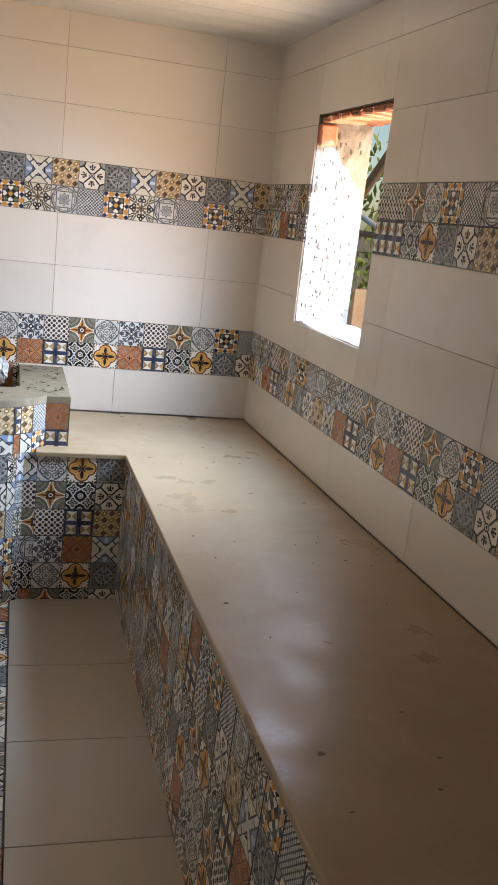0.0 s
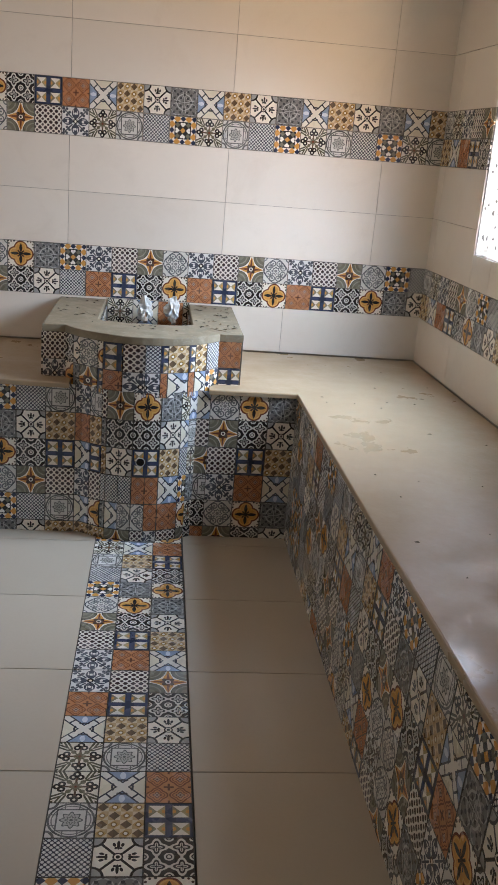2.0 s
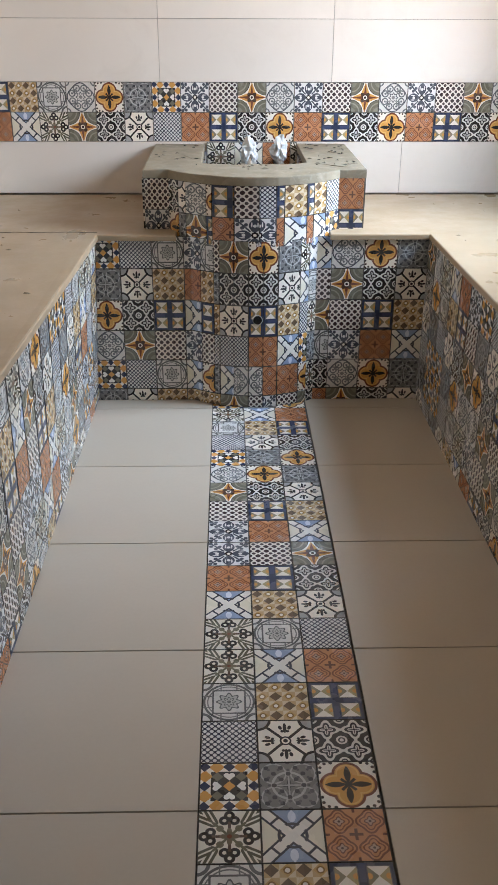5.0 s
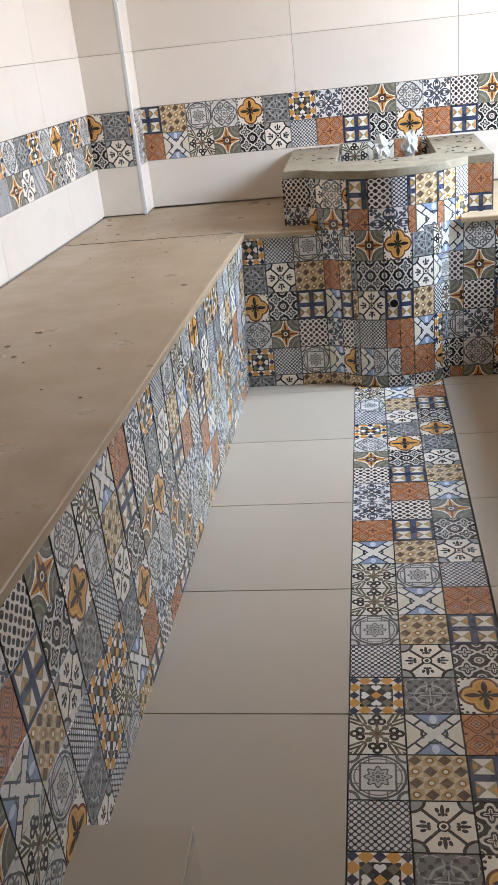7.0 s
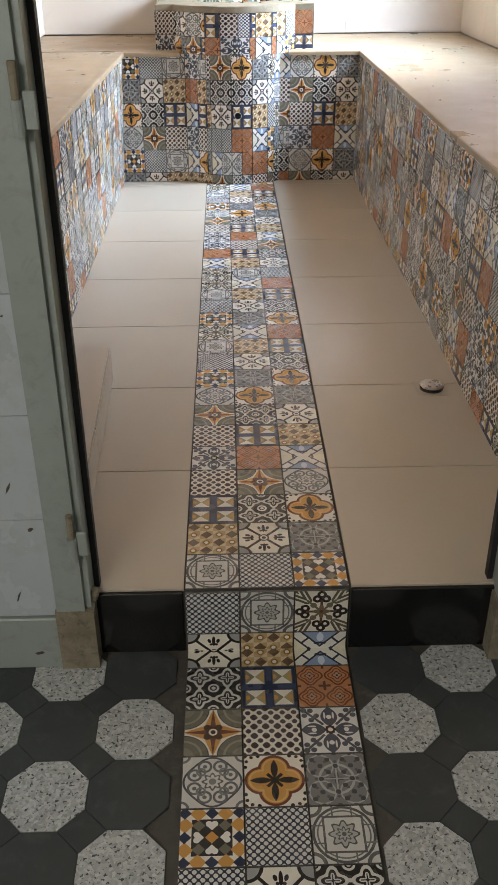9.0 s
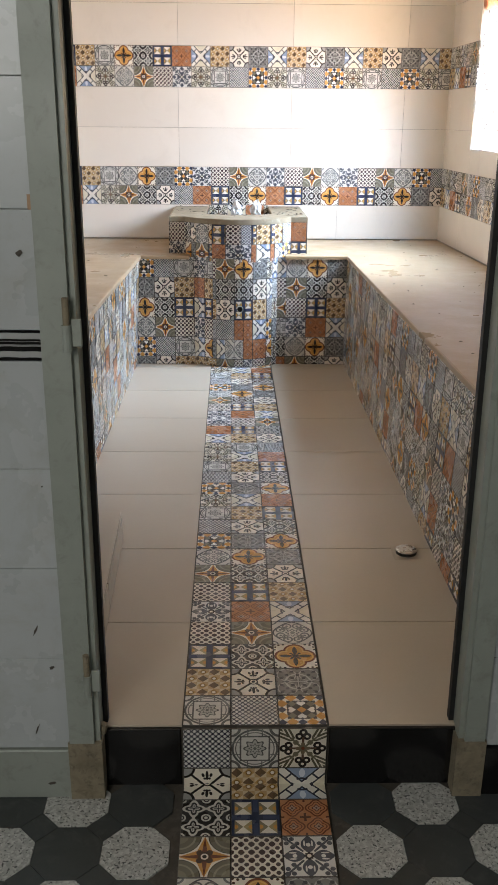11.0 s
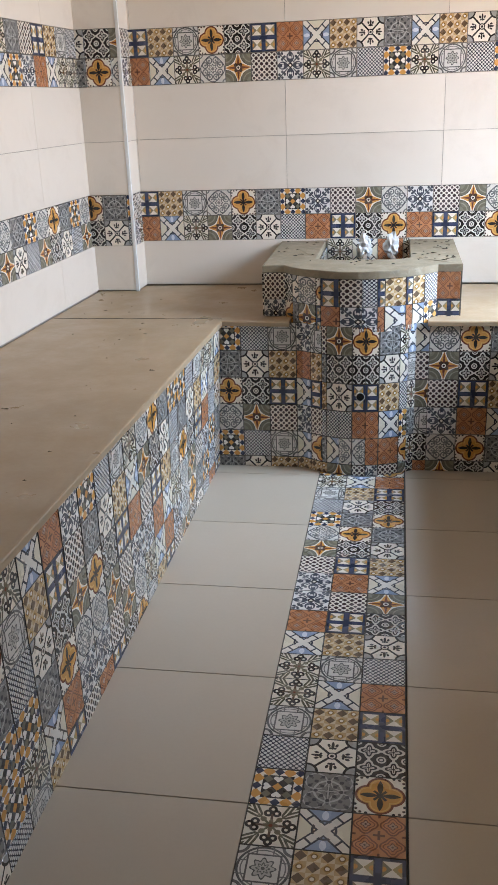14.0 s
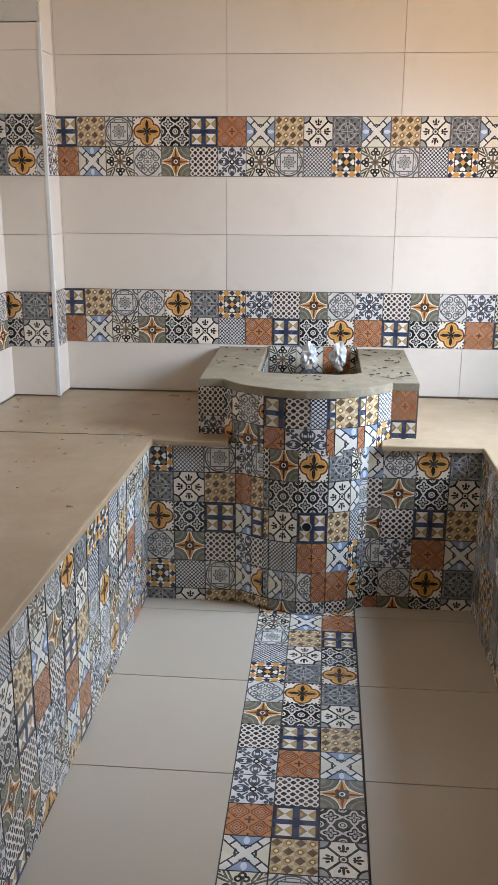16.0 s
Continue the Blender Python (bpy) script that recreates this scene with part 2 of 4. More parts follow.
        k = blend(k, ring(hyp(m2 - 1, n2 - 1), 0.33, 0.075), PALE)
        k = blend(k, hyp(m2 - 1, n2 - 1) < 0.15, PALE)
        k = blend(k, (m2 > 0.9) * (n2 < 0.12), PALE)
    elif letter == "W":                      # black fleurs on white
        k = blend(CREAM, hyp(m - 1.0, n - 1.0) < 0.44, (0.36, 0.35, 0.33))
        k = blend(k, ring(hyp(m - 1.0, n - 1.0), 0.46, 0.055), INK)
        k = blend(k, (d2 < 0.055) * (d1 < 0.98), INK)
        k = blend(k, oval(m, n, 0.62, 0.0, 0.24, 0.065), INK)
        k = blend(k, oval(m - n * 0.7, n + m * 0.15, 0.52, 0.26, 0.10, 0.075), INK)
        k = blend(k, dot(m, n, 0.46, 0.10, 0.06), INK)
        k = blend(k, r < 0.21, INK)
        k = blend(k, r < 0.145, CREAM)
        k = blend(k, r < 0.085, INK)
    elif letter == "B":                      # navy and white key lattice
        s1 = ((u + v) * (PI2 * 4)).sin() * ((u - v) * (PI2 * 4)).sin()
        k = blend((0.66, 0.65, 0.62), s1.abs() < 0.36, (0.04, 0.042, 0.058))
        k = blend(k, ((u * (PI2 * 4)).cos() * (v * (PI2 * 4)).cos()) > 0.80, (0.03, 0.033, 0.05))
    elif letter == "D":                      # dark dots on cream
        f = (u * (PI2 * 5)).cos() + (v * (PI2 * 5)).cos()
        k = blend((0.76, 0.70, 0.61), f > 0.50, (0.05, 0.03, 0.03))
        k = blend(k, f < -1.05, (0.075, 0.052, 0.05))
    elif letter == "Q":                      # four pyramids in a navy cross
        k = blend(NAVY, m2 < 0.74, (0.25, 0.21, 0.13))
        k = blend(k, (m2 < 0.74) * (c2 > a2), CREAM)
        k = blend(k, (m2 < 0.74) * (a2 > c2) * (p2 > 0), (0.42, 0.33, 0.16))
        k = blend(k, (m2 < 0.74) * (a2 > c2) * (hyp(a2 - 0.62, c2) < 0.22), OCHRE)
        k = blend(k, (m2 < 0.74) * (m2 > 0.68), (0.10, 0.10, 0.11))
        k = blend(k, (m2 > 0.80) * (n < 0.14) * (m > 0.3), (0.045, 0.06, 0.12))
    elif letter == "Z":                      # brown diamonds with ochre eyes
        fx, fy = (u * 4).frac() * 2 - 1, (v * 4).frac() * 2 - 1
        d = fx.abs() + fy.abs()
        gx, gy = (u * 2).frac() > 0.5, (v * 2).frac() > 0.5
        odd = (gx - gy).abs() < 0.5
        k = blend((0.68, 0.55, 0.37), (fx * fy) > 0, (0.52, 0.355, 0.18))
        k = blend(k, d < 0.95, (0.12, 0.075, 0.04))
        k = blend(k, (d < 0.95) * (fx < 0), (0.15, 0.09, 0.05))
        k = blend(k, odd * (d < 0.95), (0.50, 0.31, 0.11))
        k = blend(k, odd * (hyp(fx, fy) < 0.52), (0.22, 0.12, 0.03))
        k = blend(k, odd * (hyp(fx, fy) < 0.32), CREAM)
    elif letter == "E":                      # framed grey flower
        k = blend((0.64, 0.62, 0.57), ring(r, 0.93, 0.045), (0.10, 0.10, 0.095))
        k = blend(k, ring(r, 0.80, 0.025), (0.17, 0.165, 0.155))
        k = blend(k, ring(m, 0.60, 0.035) * (n < 0.62), (0.11, 0.105, 0.10))
        k = blend(k, ring(n, 0.30, 0.025) * (m > 0.62), (0.15, 0.145, 0.14))
        k = blend(k, ring(hyp(m - 1, n - 1), 0.36, 0.06), (0.13, 0.125, 0.12))
        k = blend(k, r < w8 * 0.07 + 0.42, (0.10, 0.10, 0.095))
        k = blend(k, r < w8 * 0.07 + 0.35, (0.45, 0.435, 0.40))
        k = blend(k, ring(r, w8 * 0.05 + 0.19, 0.03), (0.12, 0.12, 0.11))
        k = blend(k, r < 0.07, (0.12, 0.12, 0.11))
    elif letter == "F":                      # slate petals and sprigs on white
        k = blend((0.74, 0.72, 0.68), n < (m - 0.12) * (1.0 - m) * 1.5, (0.075, 0.08, 0.10))
        k = blend(k, dot(m, n, 0.55, 0.0, 0.09), (0.74, 0.72, 0.68))
        k = blend(k, oval(m, n, 0.62, 0.15, 0.15, 0.035), (0.74, 0.72, 0.68))
        k = blend(k, (d2 < 0.045) * (d1 > 0.30) * (d1 < 1.2), (0.08, 0.085, 0.10))
        k = blend(k, dot(d1, d2, 0.74, 0.13, 0.10), (0.08, 0.085, 0.10))
        k = blend(k, dot(d1, d2, 1.04, 0.15, 0.10), (0.08, 0.085, 0.10))
        k = blend(k, dot(d1, d2, 1.22, 0.0, 0.11), (0.08, 0.085, 0.10))
        k = blend(k, r < w8 * 0.02 + 0.18, INK)
        k = blend(k, r < 0.085, CREAM)
    elif letter == "R":                      # terracotta rosettes
        k = blend(TERRA, ring(r2, w4b * 0.10 + 0.80, 0.07), (0.19, 0.065, 0.03))
        k = blend(k, ring(r2, w4b * 0.10 + 0.56, 0.05), (0.21, 0.075, 0.035))
        k = blend(k, r2 < w4b * 0.07 + 0.33, (0.16, 0.06, 0.035))
        k = blend(k, r2 < w4b * 0.06 + 0.24, (0.46, 0.30, 0.22))
        k = blend(k, r2 < 0.09, (0.10, 0.045, 0.03))
        k = blend(k, (n < 0.05) * (m < 0.22), (0.12, 0.045, 0.025))
        k = blend(k, (n < 0.045) * (m > 0.84), (0.14, 0.05, 0.03))
    elif letter == "X":                      # white cross bands, blue and cream wedges
        k = blend((0.74, 0.68, 0.53), c > a, BLUE)
        k = blend(k, (c > a) * (hyp(a, (c - 0.72) * 0.6) < 0.13), (0.66, 0.70, 0.78))
        k = blend(k, (c > a) * (a < 0.035) * (c > 0.6), (0.66, 0.70, 0.78))
        k = blend(k, d2 < 0.23, (0.04, 0.042, 0.055))
        k = blend(k, d2 < 0.155, (0.78, 0.74, 0.66))
        k = blend(k, ring(d1, 0.80, 0.045) * (d2 < 0.23), (0.04, 0.042, 0.055))
        k = blend(k, ring(r, 0.44, 0.05), (0.04, 0.042, 0.055))
        k = blend(k, (d2 < 0.12) * (r < 0.5), (0.78, 0.74, 0.66))
    else:                                    # dark curls and olive leaves
        leaf = hyp(d1 - 1.02, d2 * 1.5)
        k = blend((0.74, 0.69, 0.58), (leaf < 0.44) * (((d2 * 38 - d1 * 13).sin()) > -0.35), (0.105, 0.095, 0.06))
        k = blend(k, ring(hyp(m - 0.80, n), 0.12, 0.055), INK)
        k = blend(k, ring(hyp(m - 0.60, n - 0.16), 0.12, 0.055), INK)
        k = blend(k, (n < 0.05) * (m < 0.56), (0.10, 0.06, 0.04))
        k = blend(k, r < w4 * 0.10 + 0.22, (0.17, 0.13, 0.08))
        k = blend(k, dot(d1, d2, 0.42, 0.0, 0.12), (0.17, 0.15, 0.10))
        k = blend(k, (d2 < 0.045) * (d1 < 0.75), (0.15, 0.135, 0.085))
        k = blend(k, r < 0.08, RUST)
    # joint edge, glaze wear and dust
    k = blend(k, m > 0.968, (0.09, 0.08, 0.07))
    pos = world_place()
    k = blend(k, ramp(noise_at(pos, 5, 5, 0.6), 0.4, 0.8) * 0.05, (0.33, 0.30, 0.26))
    k = blend(k, random_value() * 0.05, (0.2, 0.19, 0.17))
    set_in(b, "Base Color", k)
    set_in(b, "Roughness", ramp(noise_at(pos, 9, 4), 0.3, 0.7) * 0.18 + 0.17)
    bump(b, noise_at(pos, 90, 3), 0.05)
    return mat


MOTIF = {c: motif(c) for c in "CTDFOKQRGWZXNBEA"}
MASTER = ("COGN", "TKWB", "DQZE", "FRXA")


# ---- mesh helpers ----
def mesh_of(name, bm, mats):
    me = bpy.data.meshes.new(name)
    bm.to_mesh(me)
    bm.free()
    for m in (mats if isinstance(mats, (list, tuple)) else [mats]):
        me.materials.append(m)
    return me


def part(name, bm, mat, parent=None, label="", m=None):
    ob = new(name, mesh_of(name, bm, mat))
    if parent:
        ob.parent = parent
    if m is not None:
        ob.matrix_basis = m
    if label:
        ob["label"] = label
    return ob


def thing(name, bm, mat, label, category, group="", kind="", m=None):
    return tagged(part(name, bm, mat, None, "", m), label, category, group, kind)


def empty(name, label, category, group="", kind=""):
    return tagged(new(name), label, category, group, kind)


def add_box(bm, x0, x1, y0, y1, z0, z1, bevel=0.0, seg=1):
    r = bmesh.ops.create_cube(bm, size=1)
    vs = r["verts"]
    for v in vs:
        v.co = Vector((x0 + (v.co.x + 0.5) * (x1 - x0), y0 + (v.co.y + 0.5) * (y1 - y0), z0 + (v.co.z + 0.5) * (z1 - z0)))
    if bevel:
        es = list({e for v in vs for e in v.link_edges})
        bmesh.ops.bevel(bm, geom=es, offset=bevel, segments=seg, affect="EDGES", profile=0.7)
    return vs


def box(x0, x1, y0, y1, z0, z1, bevel=0.0, seg=1):
    bm = bmesh.new()
    add_box(bm, x0, x1, y0, y1, z0, z1, bevel, seg)
    return bm


def prism(pts, z0, z1, bevel=0.0, seg=2):
    """An upright solid on a plan outline."""
    bm = bmesh.new()
    f = bm.faces.new([bm.verts.new((x, y, z0)) for x, y in pts])
    r = bmesh.ops.extrude_face_region(bm, geom=[f])
    bmesh.ops.translate(bm, verts=[g for g in r["geom"] if isinstance(g, bmesh.types.BMVert)], vec=(0, 0, z1 - z0))
    bmesh.ops.recalc_face_normals(bm, faces=bm.faces)
    if bevel:
        top = [e for e in bm.edges if all(v.co.z > z1 - 1e-5 for v in e.verts)]
        bmesh.ops.bevel(bm, geom=top, offset=bevel, segments=seg, affect="EDGES", profile=0.6)
    return bm


def tube(pts, radius, sides=10):
    bm = bmesh.new()
    rings = []
    pts = [Vector(p) for p in pts]
    rad = radius if isinstance(radius, (list, tuple)) else [radius] * len(pts)
    for i, p in enumerate(pts):
        d = (pts[min(i + 1, len(pts) - 1)] - pts[max(i - 1, 0)]).normalized()
        q = d.to_track_quat("Z", "Y")
        rings.append([bm.verts.new(p + q @ Vector((rad[i] * math.cos(PI2 * k / sides), rad[i] * math.sin(PI2 * k / sides), 0))) for k in range(sides)])
    for r0, r1 in zip(rings, rings[1:]):
        for k in range(sides):
            bm.faces.new((r0[k], r0[(k + 1) % sides], r1[(k + 1) % sides], r1[k]))
    bm.faces.new(rings[0][::-1])
    bm.faces.new(rings[-1])
    return bm


TILE_CACHE = {}


def tile_mesh(w, h, mat, crop=(0, 1, 0, 1), thick=0.006, turn=0):
    """A tile on its lower left corner with a chamfered face; crop: the part of the motif it shows."""
    key = (round(w, 4), round(h, 4), mat.name, tuple(round(c, 3) for c in crop), thick, turn)
    if key in TILE_CACHE:
        return TILE_CACHE[key]
    g, e = (0.0017 if mat is M_FLOOR else 0.0008), 0.0006
    pts = []
    for inset, z in ((g, 0), (g, thick - e), (g + e, thick)):
        pts += [(inset, inset, z), (w - inset, inset, z), (w - inset, h - inset, z), (inset, h - inset, z)]
    faces = [(8, 9, 10, 11)]
    for base in (0, 4):
        faces += [(base + i, base + (i + 1) % 4, base + 4 + (i + 1) % 4, base + 4 + i) for i in range(4)]
    me = bpy.data.meshes.new("tile")
    me.from_pydata(pts, [], faces)
    uv = me.uv_layers.new(name="uv")
    for poly in me.polygons:
        for li in poly.loop_indices:
            x, y, _ = me.vertices[me.loops[li].vertex_index].co
            s, t = x / w, y / h
            for _ in range(turn):
                s, t = t, 1 - s
            uv.data[li].uv = (crop[0] + s * (crop[1] - crop[0]), crop[2] + t * (crop[3] - crop[2]))
    me.materials.append(mat)
    TILE_CACHE[key] = me
    return me


def put_tile(parent, at, u, v, w, h, mat, crop=(0, 1, 0, 1), turn=0, thick=0.006):
    u, v = Vector(u).normalized(), Vector(v)
    v = (v - u * v.dot(u)).normalized()
    n = u.cross(v)
    ob = new("tile", tile_mesh(w, h, mat, crop, thick, turn))
    ob.parent = parent
    ob.matrix_basis = Matrix(((u.x, v.x, n.x, at[0]), (u.y, v.y, n.y, at[1]), (u.z, v.z, n.z, at[2]), (0, 0, 0, 1)))
    return ob


class Face:
    """An upright surface from a to b in plan, its front to the right of nothing: u runs a to b, up is z."""

    def __init__(self, parent, a, b):
        self.parent, self.a = parent, Vector((*a, 0))
        d = Vector((*b, 0)) - self.a
        self.len, self.u = d.length, d.normalized()

    def put(self, s0, s1, z0, z1, mat, crop=(0, 1, 0, 1), turn=0):
        p = self.a + self.u * s0
        return put_tile(self.parent, (p.x, p.y, z0), self.u, (0, 0, 1), s1 - s0, z1 - z0, mat, crop, turn)

    def row(self, letters, s, z0, z1=None, first=0.0, end=None, holes=()):
        """A row of printed cells from s on, each C wide; cells are cut at 0 and at the end."""
        z1 = z0 + C if z1 is None else z1
        end = self.len if end is None else end
        for i, ch in enumerate(letters):
            pieces = [(max(first, s + i * C), min(end, s + (i + 1) * C))]
            for h0, h1 in holes:
                pieces = [q for p0, p1 in pieces for q in ((p0, min(p1, h0)), (max(p0, h1), p1)) if q[1] - q[0] > 0.004]
            for p0, p1 in pieces:
                if p1 - p0 > 0.004:
                    self.put(p0, p1, z0, z1, MOTIF[ch.upper()], ((p0 - s) / C - i, (p1 - s) / C - i, 1 - (z1 - z0) / C, 1), 1 if ch.islower() else 0)

    def whites(self, joint, z0, z1, mat=None, w=0.72, end=None, hole=None):
        """A course of plain tiles with an upright joint at s = joint; hole: s and z range left open."""
        end = self.len if end is None else end
        k = math.floor((0 - joint) / w)
        while joint + k * w < end:
            p0, p1 = max(0, joint + k * w), min(end, joint + (k + 1) * w)
            k += 1
            cells = [(p0, p1, z0, z1)]
            if hole and p0 < hole[1] and p1 > hole[0] and z0 < hole[3] and z1 > hole[2]:
                h0, h1, y0, y1 = hole
                cells = [(p0, h0, z0, z1), (h1, p1, z0, z1), (max(p0, h0), min(p1, h1), z0, y0), (max(p0, h0), min(p1, h1), y1, z1)]
            for q0, q1, w0, w1 in cells:
                if q1 - q0 > 0.006 and w1 - w0 > 0.006:
                    self.put(q0, q1, w0, w1, mat or M_WALL)

# ---- the room's plan ----
C = 0.12                     # side of one printed cell
Y_FAR, Z_CEIL, Z_BENCH, Z_CORR = 4.216, 2.47, 0.657, -0.176
FAR_L, FAR_R = (-1.150, Y_FAR), (1.507, Y_FAR)
NEAR_L, NEAR_R = (-1.33, 0.10), (1.64, 0.10)
WALL_COURSES = ((0.662, 0.879), (1.117, 1.357), (1.357, 1.597), (1.838, 2.078), (2.078, 2.318), (2.318, 2.47))
WINDOW = (0.595, 1.335, 1.255, 2.118)          # along the right wall from its far corner, and heights
T = 0.24                                     # masonry thickness


def along(a, b, s):
    d = Vector((b[0] - a[0], b[1] - a[1])).normalized()
    return (a[0] + d.x * s, a[1] + d.y * s)


def wall_solid(name, a, b, z0, z1, label, holes=(), t=T, mat=None, back=0.006, ends=(0, 0)):
    """A wall whose front runs from a to b, with openings that go through it; its masonry lies behind the tiles."""
    bm = bmesh.new()
    d = Vector((b[0] - a[0], b[1] - a[1], 0))
    u, L = d.normalized(), d.length
    n = Vector((u.y, -u.x, 0))                # towards the room
    ss = sorted({-ends[0], L + ends[1], *[h for o in holes for h in o[:2]]})
    zs = sorted({z0, z1, *[h for o in holes for h in o[2:]]})
    for s0, s1 in zip(ss, ss[1:]):
        for w0, w1 in zip(zs, zs[1:]):
            if any(o[0] <= s0 and s1 <= o[1] and o[2] <= w0 and w1 <= o[3] for o in holes):
                continue
            vs = add_box(bm, s0, s1, 0, t, w0, w1)
            for v in vs:
                p = Vector((a[0], a[1], 0)) + u * v.co.x - n * (v.co.y + back - 0.0)
                v.co = Vector((p.x, p.y, v.co.z))
    bmesh.ops.remove_doubles(bm, verts=bm.verts, dist=1e-5)
    bmesh.ops.recalc_face_normals(bm, faces=bm.faces)
    return thing(name, bm, mat or M_PALE_GROUT, label, "wall", kind="structure")


wall_far = wall_solid("wall_north", FAR_L, FAR_R, -0.2, 2.6, "cream tiled wall with two patchwork tile bands", ends=(0.3, 0.3))
wall_right = wall_solid("wall_east", FAR_R, NEAR_R, -0.2, 2.6, "cream tiled wall with a raw window opening", holes=(WINDOW,), ends=(0, 0.2))
wall_left = wall_solid("wall_west", NEAR_L, FAR_L, -0.2, 2.6, "cream tiled wall with patchwork tile bands", ends=(0.2, 0))
DOOR = (-0.222, 0.682)
# wall between corridor and room: its front faces the corridor
wall_door = wall_solid("wall_south", (-1.6, -0.03), (1.9, -0.03), -0.3, 2.6, "grey tiled corridor wall round the doorway", holes=((1.6 - 0.243, 1.6 + 0.712, -0.3, 2.05),), t=0.03, mat=M_CORR_TILE)
bm = box(-1.6, 1.9, -0.15, 4.6, Z_CEIL, Z_CEIL + 0.05)
for i in range(26):                          # narrow boards with open joints
    y = 0.05 + i * 0.165
    add_box(bm, -1.5, 1.75, y + 0.002, y + 0.163, Z_CEIL - 0.006, Z_CEIL - 0.0005, 0.001)
tagged(part("ceiling", bm, M_CEIL), "white boarded ceiling with open joints", "ceiling", kind="structure")
floor = thing("floor", box(-1.6, 1.9, 0.0, 4.5, Z_CORR - 0.1, -0.006), M_GROUT, "beige porcelain tiles with a patchwork runner", "floor", kind="structure")

# corridor that closes the place behind the camera
corr_floor = thing("floor_corridor", box(-1.6, 1.9, -4.2, -0.0, Z_CORR - 0.1, Z_CORR - 0.006), M_GROUT, "charcoal and speckled octagon cement tiles", "floor", kind="structure")
wall_solid("wall_corridor_west", (-1.45, -4.0), (-1.45, -0.15), -0.3, 2.6, "plain grey corridor wall", t=0.12, mat=M_CORR_TILE)
wall_solid("wall_corridor_east", (1.75, -0.15), (1.75, -4.0), -0.3, 2.6, "plain grey corridor wall", t=0.12, mat=M_CORR_TILE)
wall_solid("wall_corridor_south", (1.9, -4.0), (-1.6, -4.0), -0.3, 2.6, "plain grey corridor wall", t=0.12, mat=M_CORR_TILE)
tagged(part("ceiling_corridor", box(-1.6, 1.9, -4.2, -0.15, Z_CEIL, Z_CEIL + 0.06), M_CEIL), "plain white corridor ceiling", "ceiling", kind="structure")

# ---- wall tiles ----
far = Face(wall_far, FAR_L, FAR_R)
S0 = -0.972 - FAR_L[0]                       # where the first printed cell begins
PIL = 0.205                                  # stretch hidden by the pipe casing
far.row("QZEOKQRxZWGxZWGxZWGxZ", S0, 1.717, 1.838, first=PIL)
far.row("RXACTDFAEBNAEBNAEBNAE", S0, 1.597, 1.717, first=PIL)
far.row("QZECOGNFDTCFDTCFDTCNB", S0, 0.998, 1.117, first=PIL)
far.row("RXATKWBRQKORQKORQKOGW", S0, 0.879, 0.998, first=PIL)
for (z0, z1), joint in zip(WALL_COURSES, (0.82, -0.217, -0.217, -0.213, -0.213, -0.213)):
    far.whites(joint - FAR_L[0], z0, z1, w=1.8 if z0 < 0.8 else 0.72)

right = Face(wall_right, FAR_R, NEAR_R)
WH = ((WINDOW[0], WINDOW[1]),)
right.row("EAFDTCNBEAFDDTCNBEAFDTCNBEAFDTCNBEA", 0, 1.717, 1.838, holes=WH)
right.row("ZXRQKOGWZXRQQKOGWZXRQKOGWZXRQKOGWZX", 0, 1.597, 1.717, holes=WH)
right.row("EAFDTCNBEAFDTCFDTCNBEAFDTCNBEAFDTCN", 0, 0.998, 1.117)
right.row("ZXRQKOGWZXRQKORQKOGWZXRQKOGWZXRQKOG", 0, 0.879, 0.998)
for (z0, z1), joint in zip(WALL_COURSES, (1.20, 1.52, 2.24, 1.60, 1.95, 0.6)):
    right.whites(joint, z0, z1, hole=WINDOW)

left = Face(wall_left, NEAR_L, FAR_L)
LE = left.len - 0.148                        # the wall meets the pipe casing here
def ending(text, total=34): return (text * 9)[-total:]
left.row(ending("TCNBEAGDQZEB"), LE - 34 * C + 0.01, 1.717, 1.838)
left.row(ending("KOGWZXNFRXAA"), LE - 34 * C + 0.01, 1.597, 1.717)
left.row(ending("GNCOGNC"), LE - 34 * C - 0.03, 0.998, 1.117)
left.row(ending("WBTKWBT"), LE - 34 * C - 0.03, 0.879, 0.998)
for (z0, z1), joint in zip(WALL_COURSES, (LE - 0.42, LE - 0.53, LE - 0.53, LE - 0.36, LE - 0.36, LE - 0.36)):
    left.whites(joint, z0, z1)

# ---- pipe casing in the far corner ----
PX0, PX1, PY = -1.165, -0.948, 4.066
casing = thing("pipe_casing", box(PX0, PX1 - 0.006, PY + 0.006, Y_FAR, 0.6, Z_CEIL), M_PALE_GROUT, "tiled pipe casing with a white corner trim", "casing")
cf = Face(casing, (PX0, PY), (PX1, PY))
cs = Face(casing, (PX1, PY), (PX1, Y_FAR))
cf.row("WKT", -0.065, 1.717, 1.838)
cf.row("GOC", -0.065, 1.597, 1.717)
cf.row("OGN", -0.045, 0.998, 1.117)
cf.row("KWB", -0.045, 0.879, 0.998)
cs.row("DD", -0.03, 1.717, 1.838), cs.row("FA", -0.03, 1.597, 1.717)
cs.row("DD", -0.03, 0.998, 1.117), cs.row("FA", -0.03, 0.879, 0.998)
for z0, z1 in WALL_COURSES:
    if z0 < 2.18:
        cf.put(0, cf.len, z0, min(z1, 2.18), M_WALL)
    cs.put(0, cs.len, z0, z1, M_WALL)
part("head", box(PX0, PX1 - 0.001, PY - 0.002, PY + 0.006, 2.184, Z_CEIL - 0.006), M_CEIL, casing, "white plaster head")
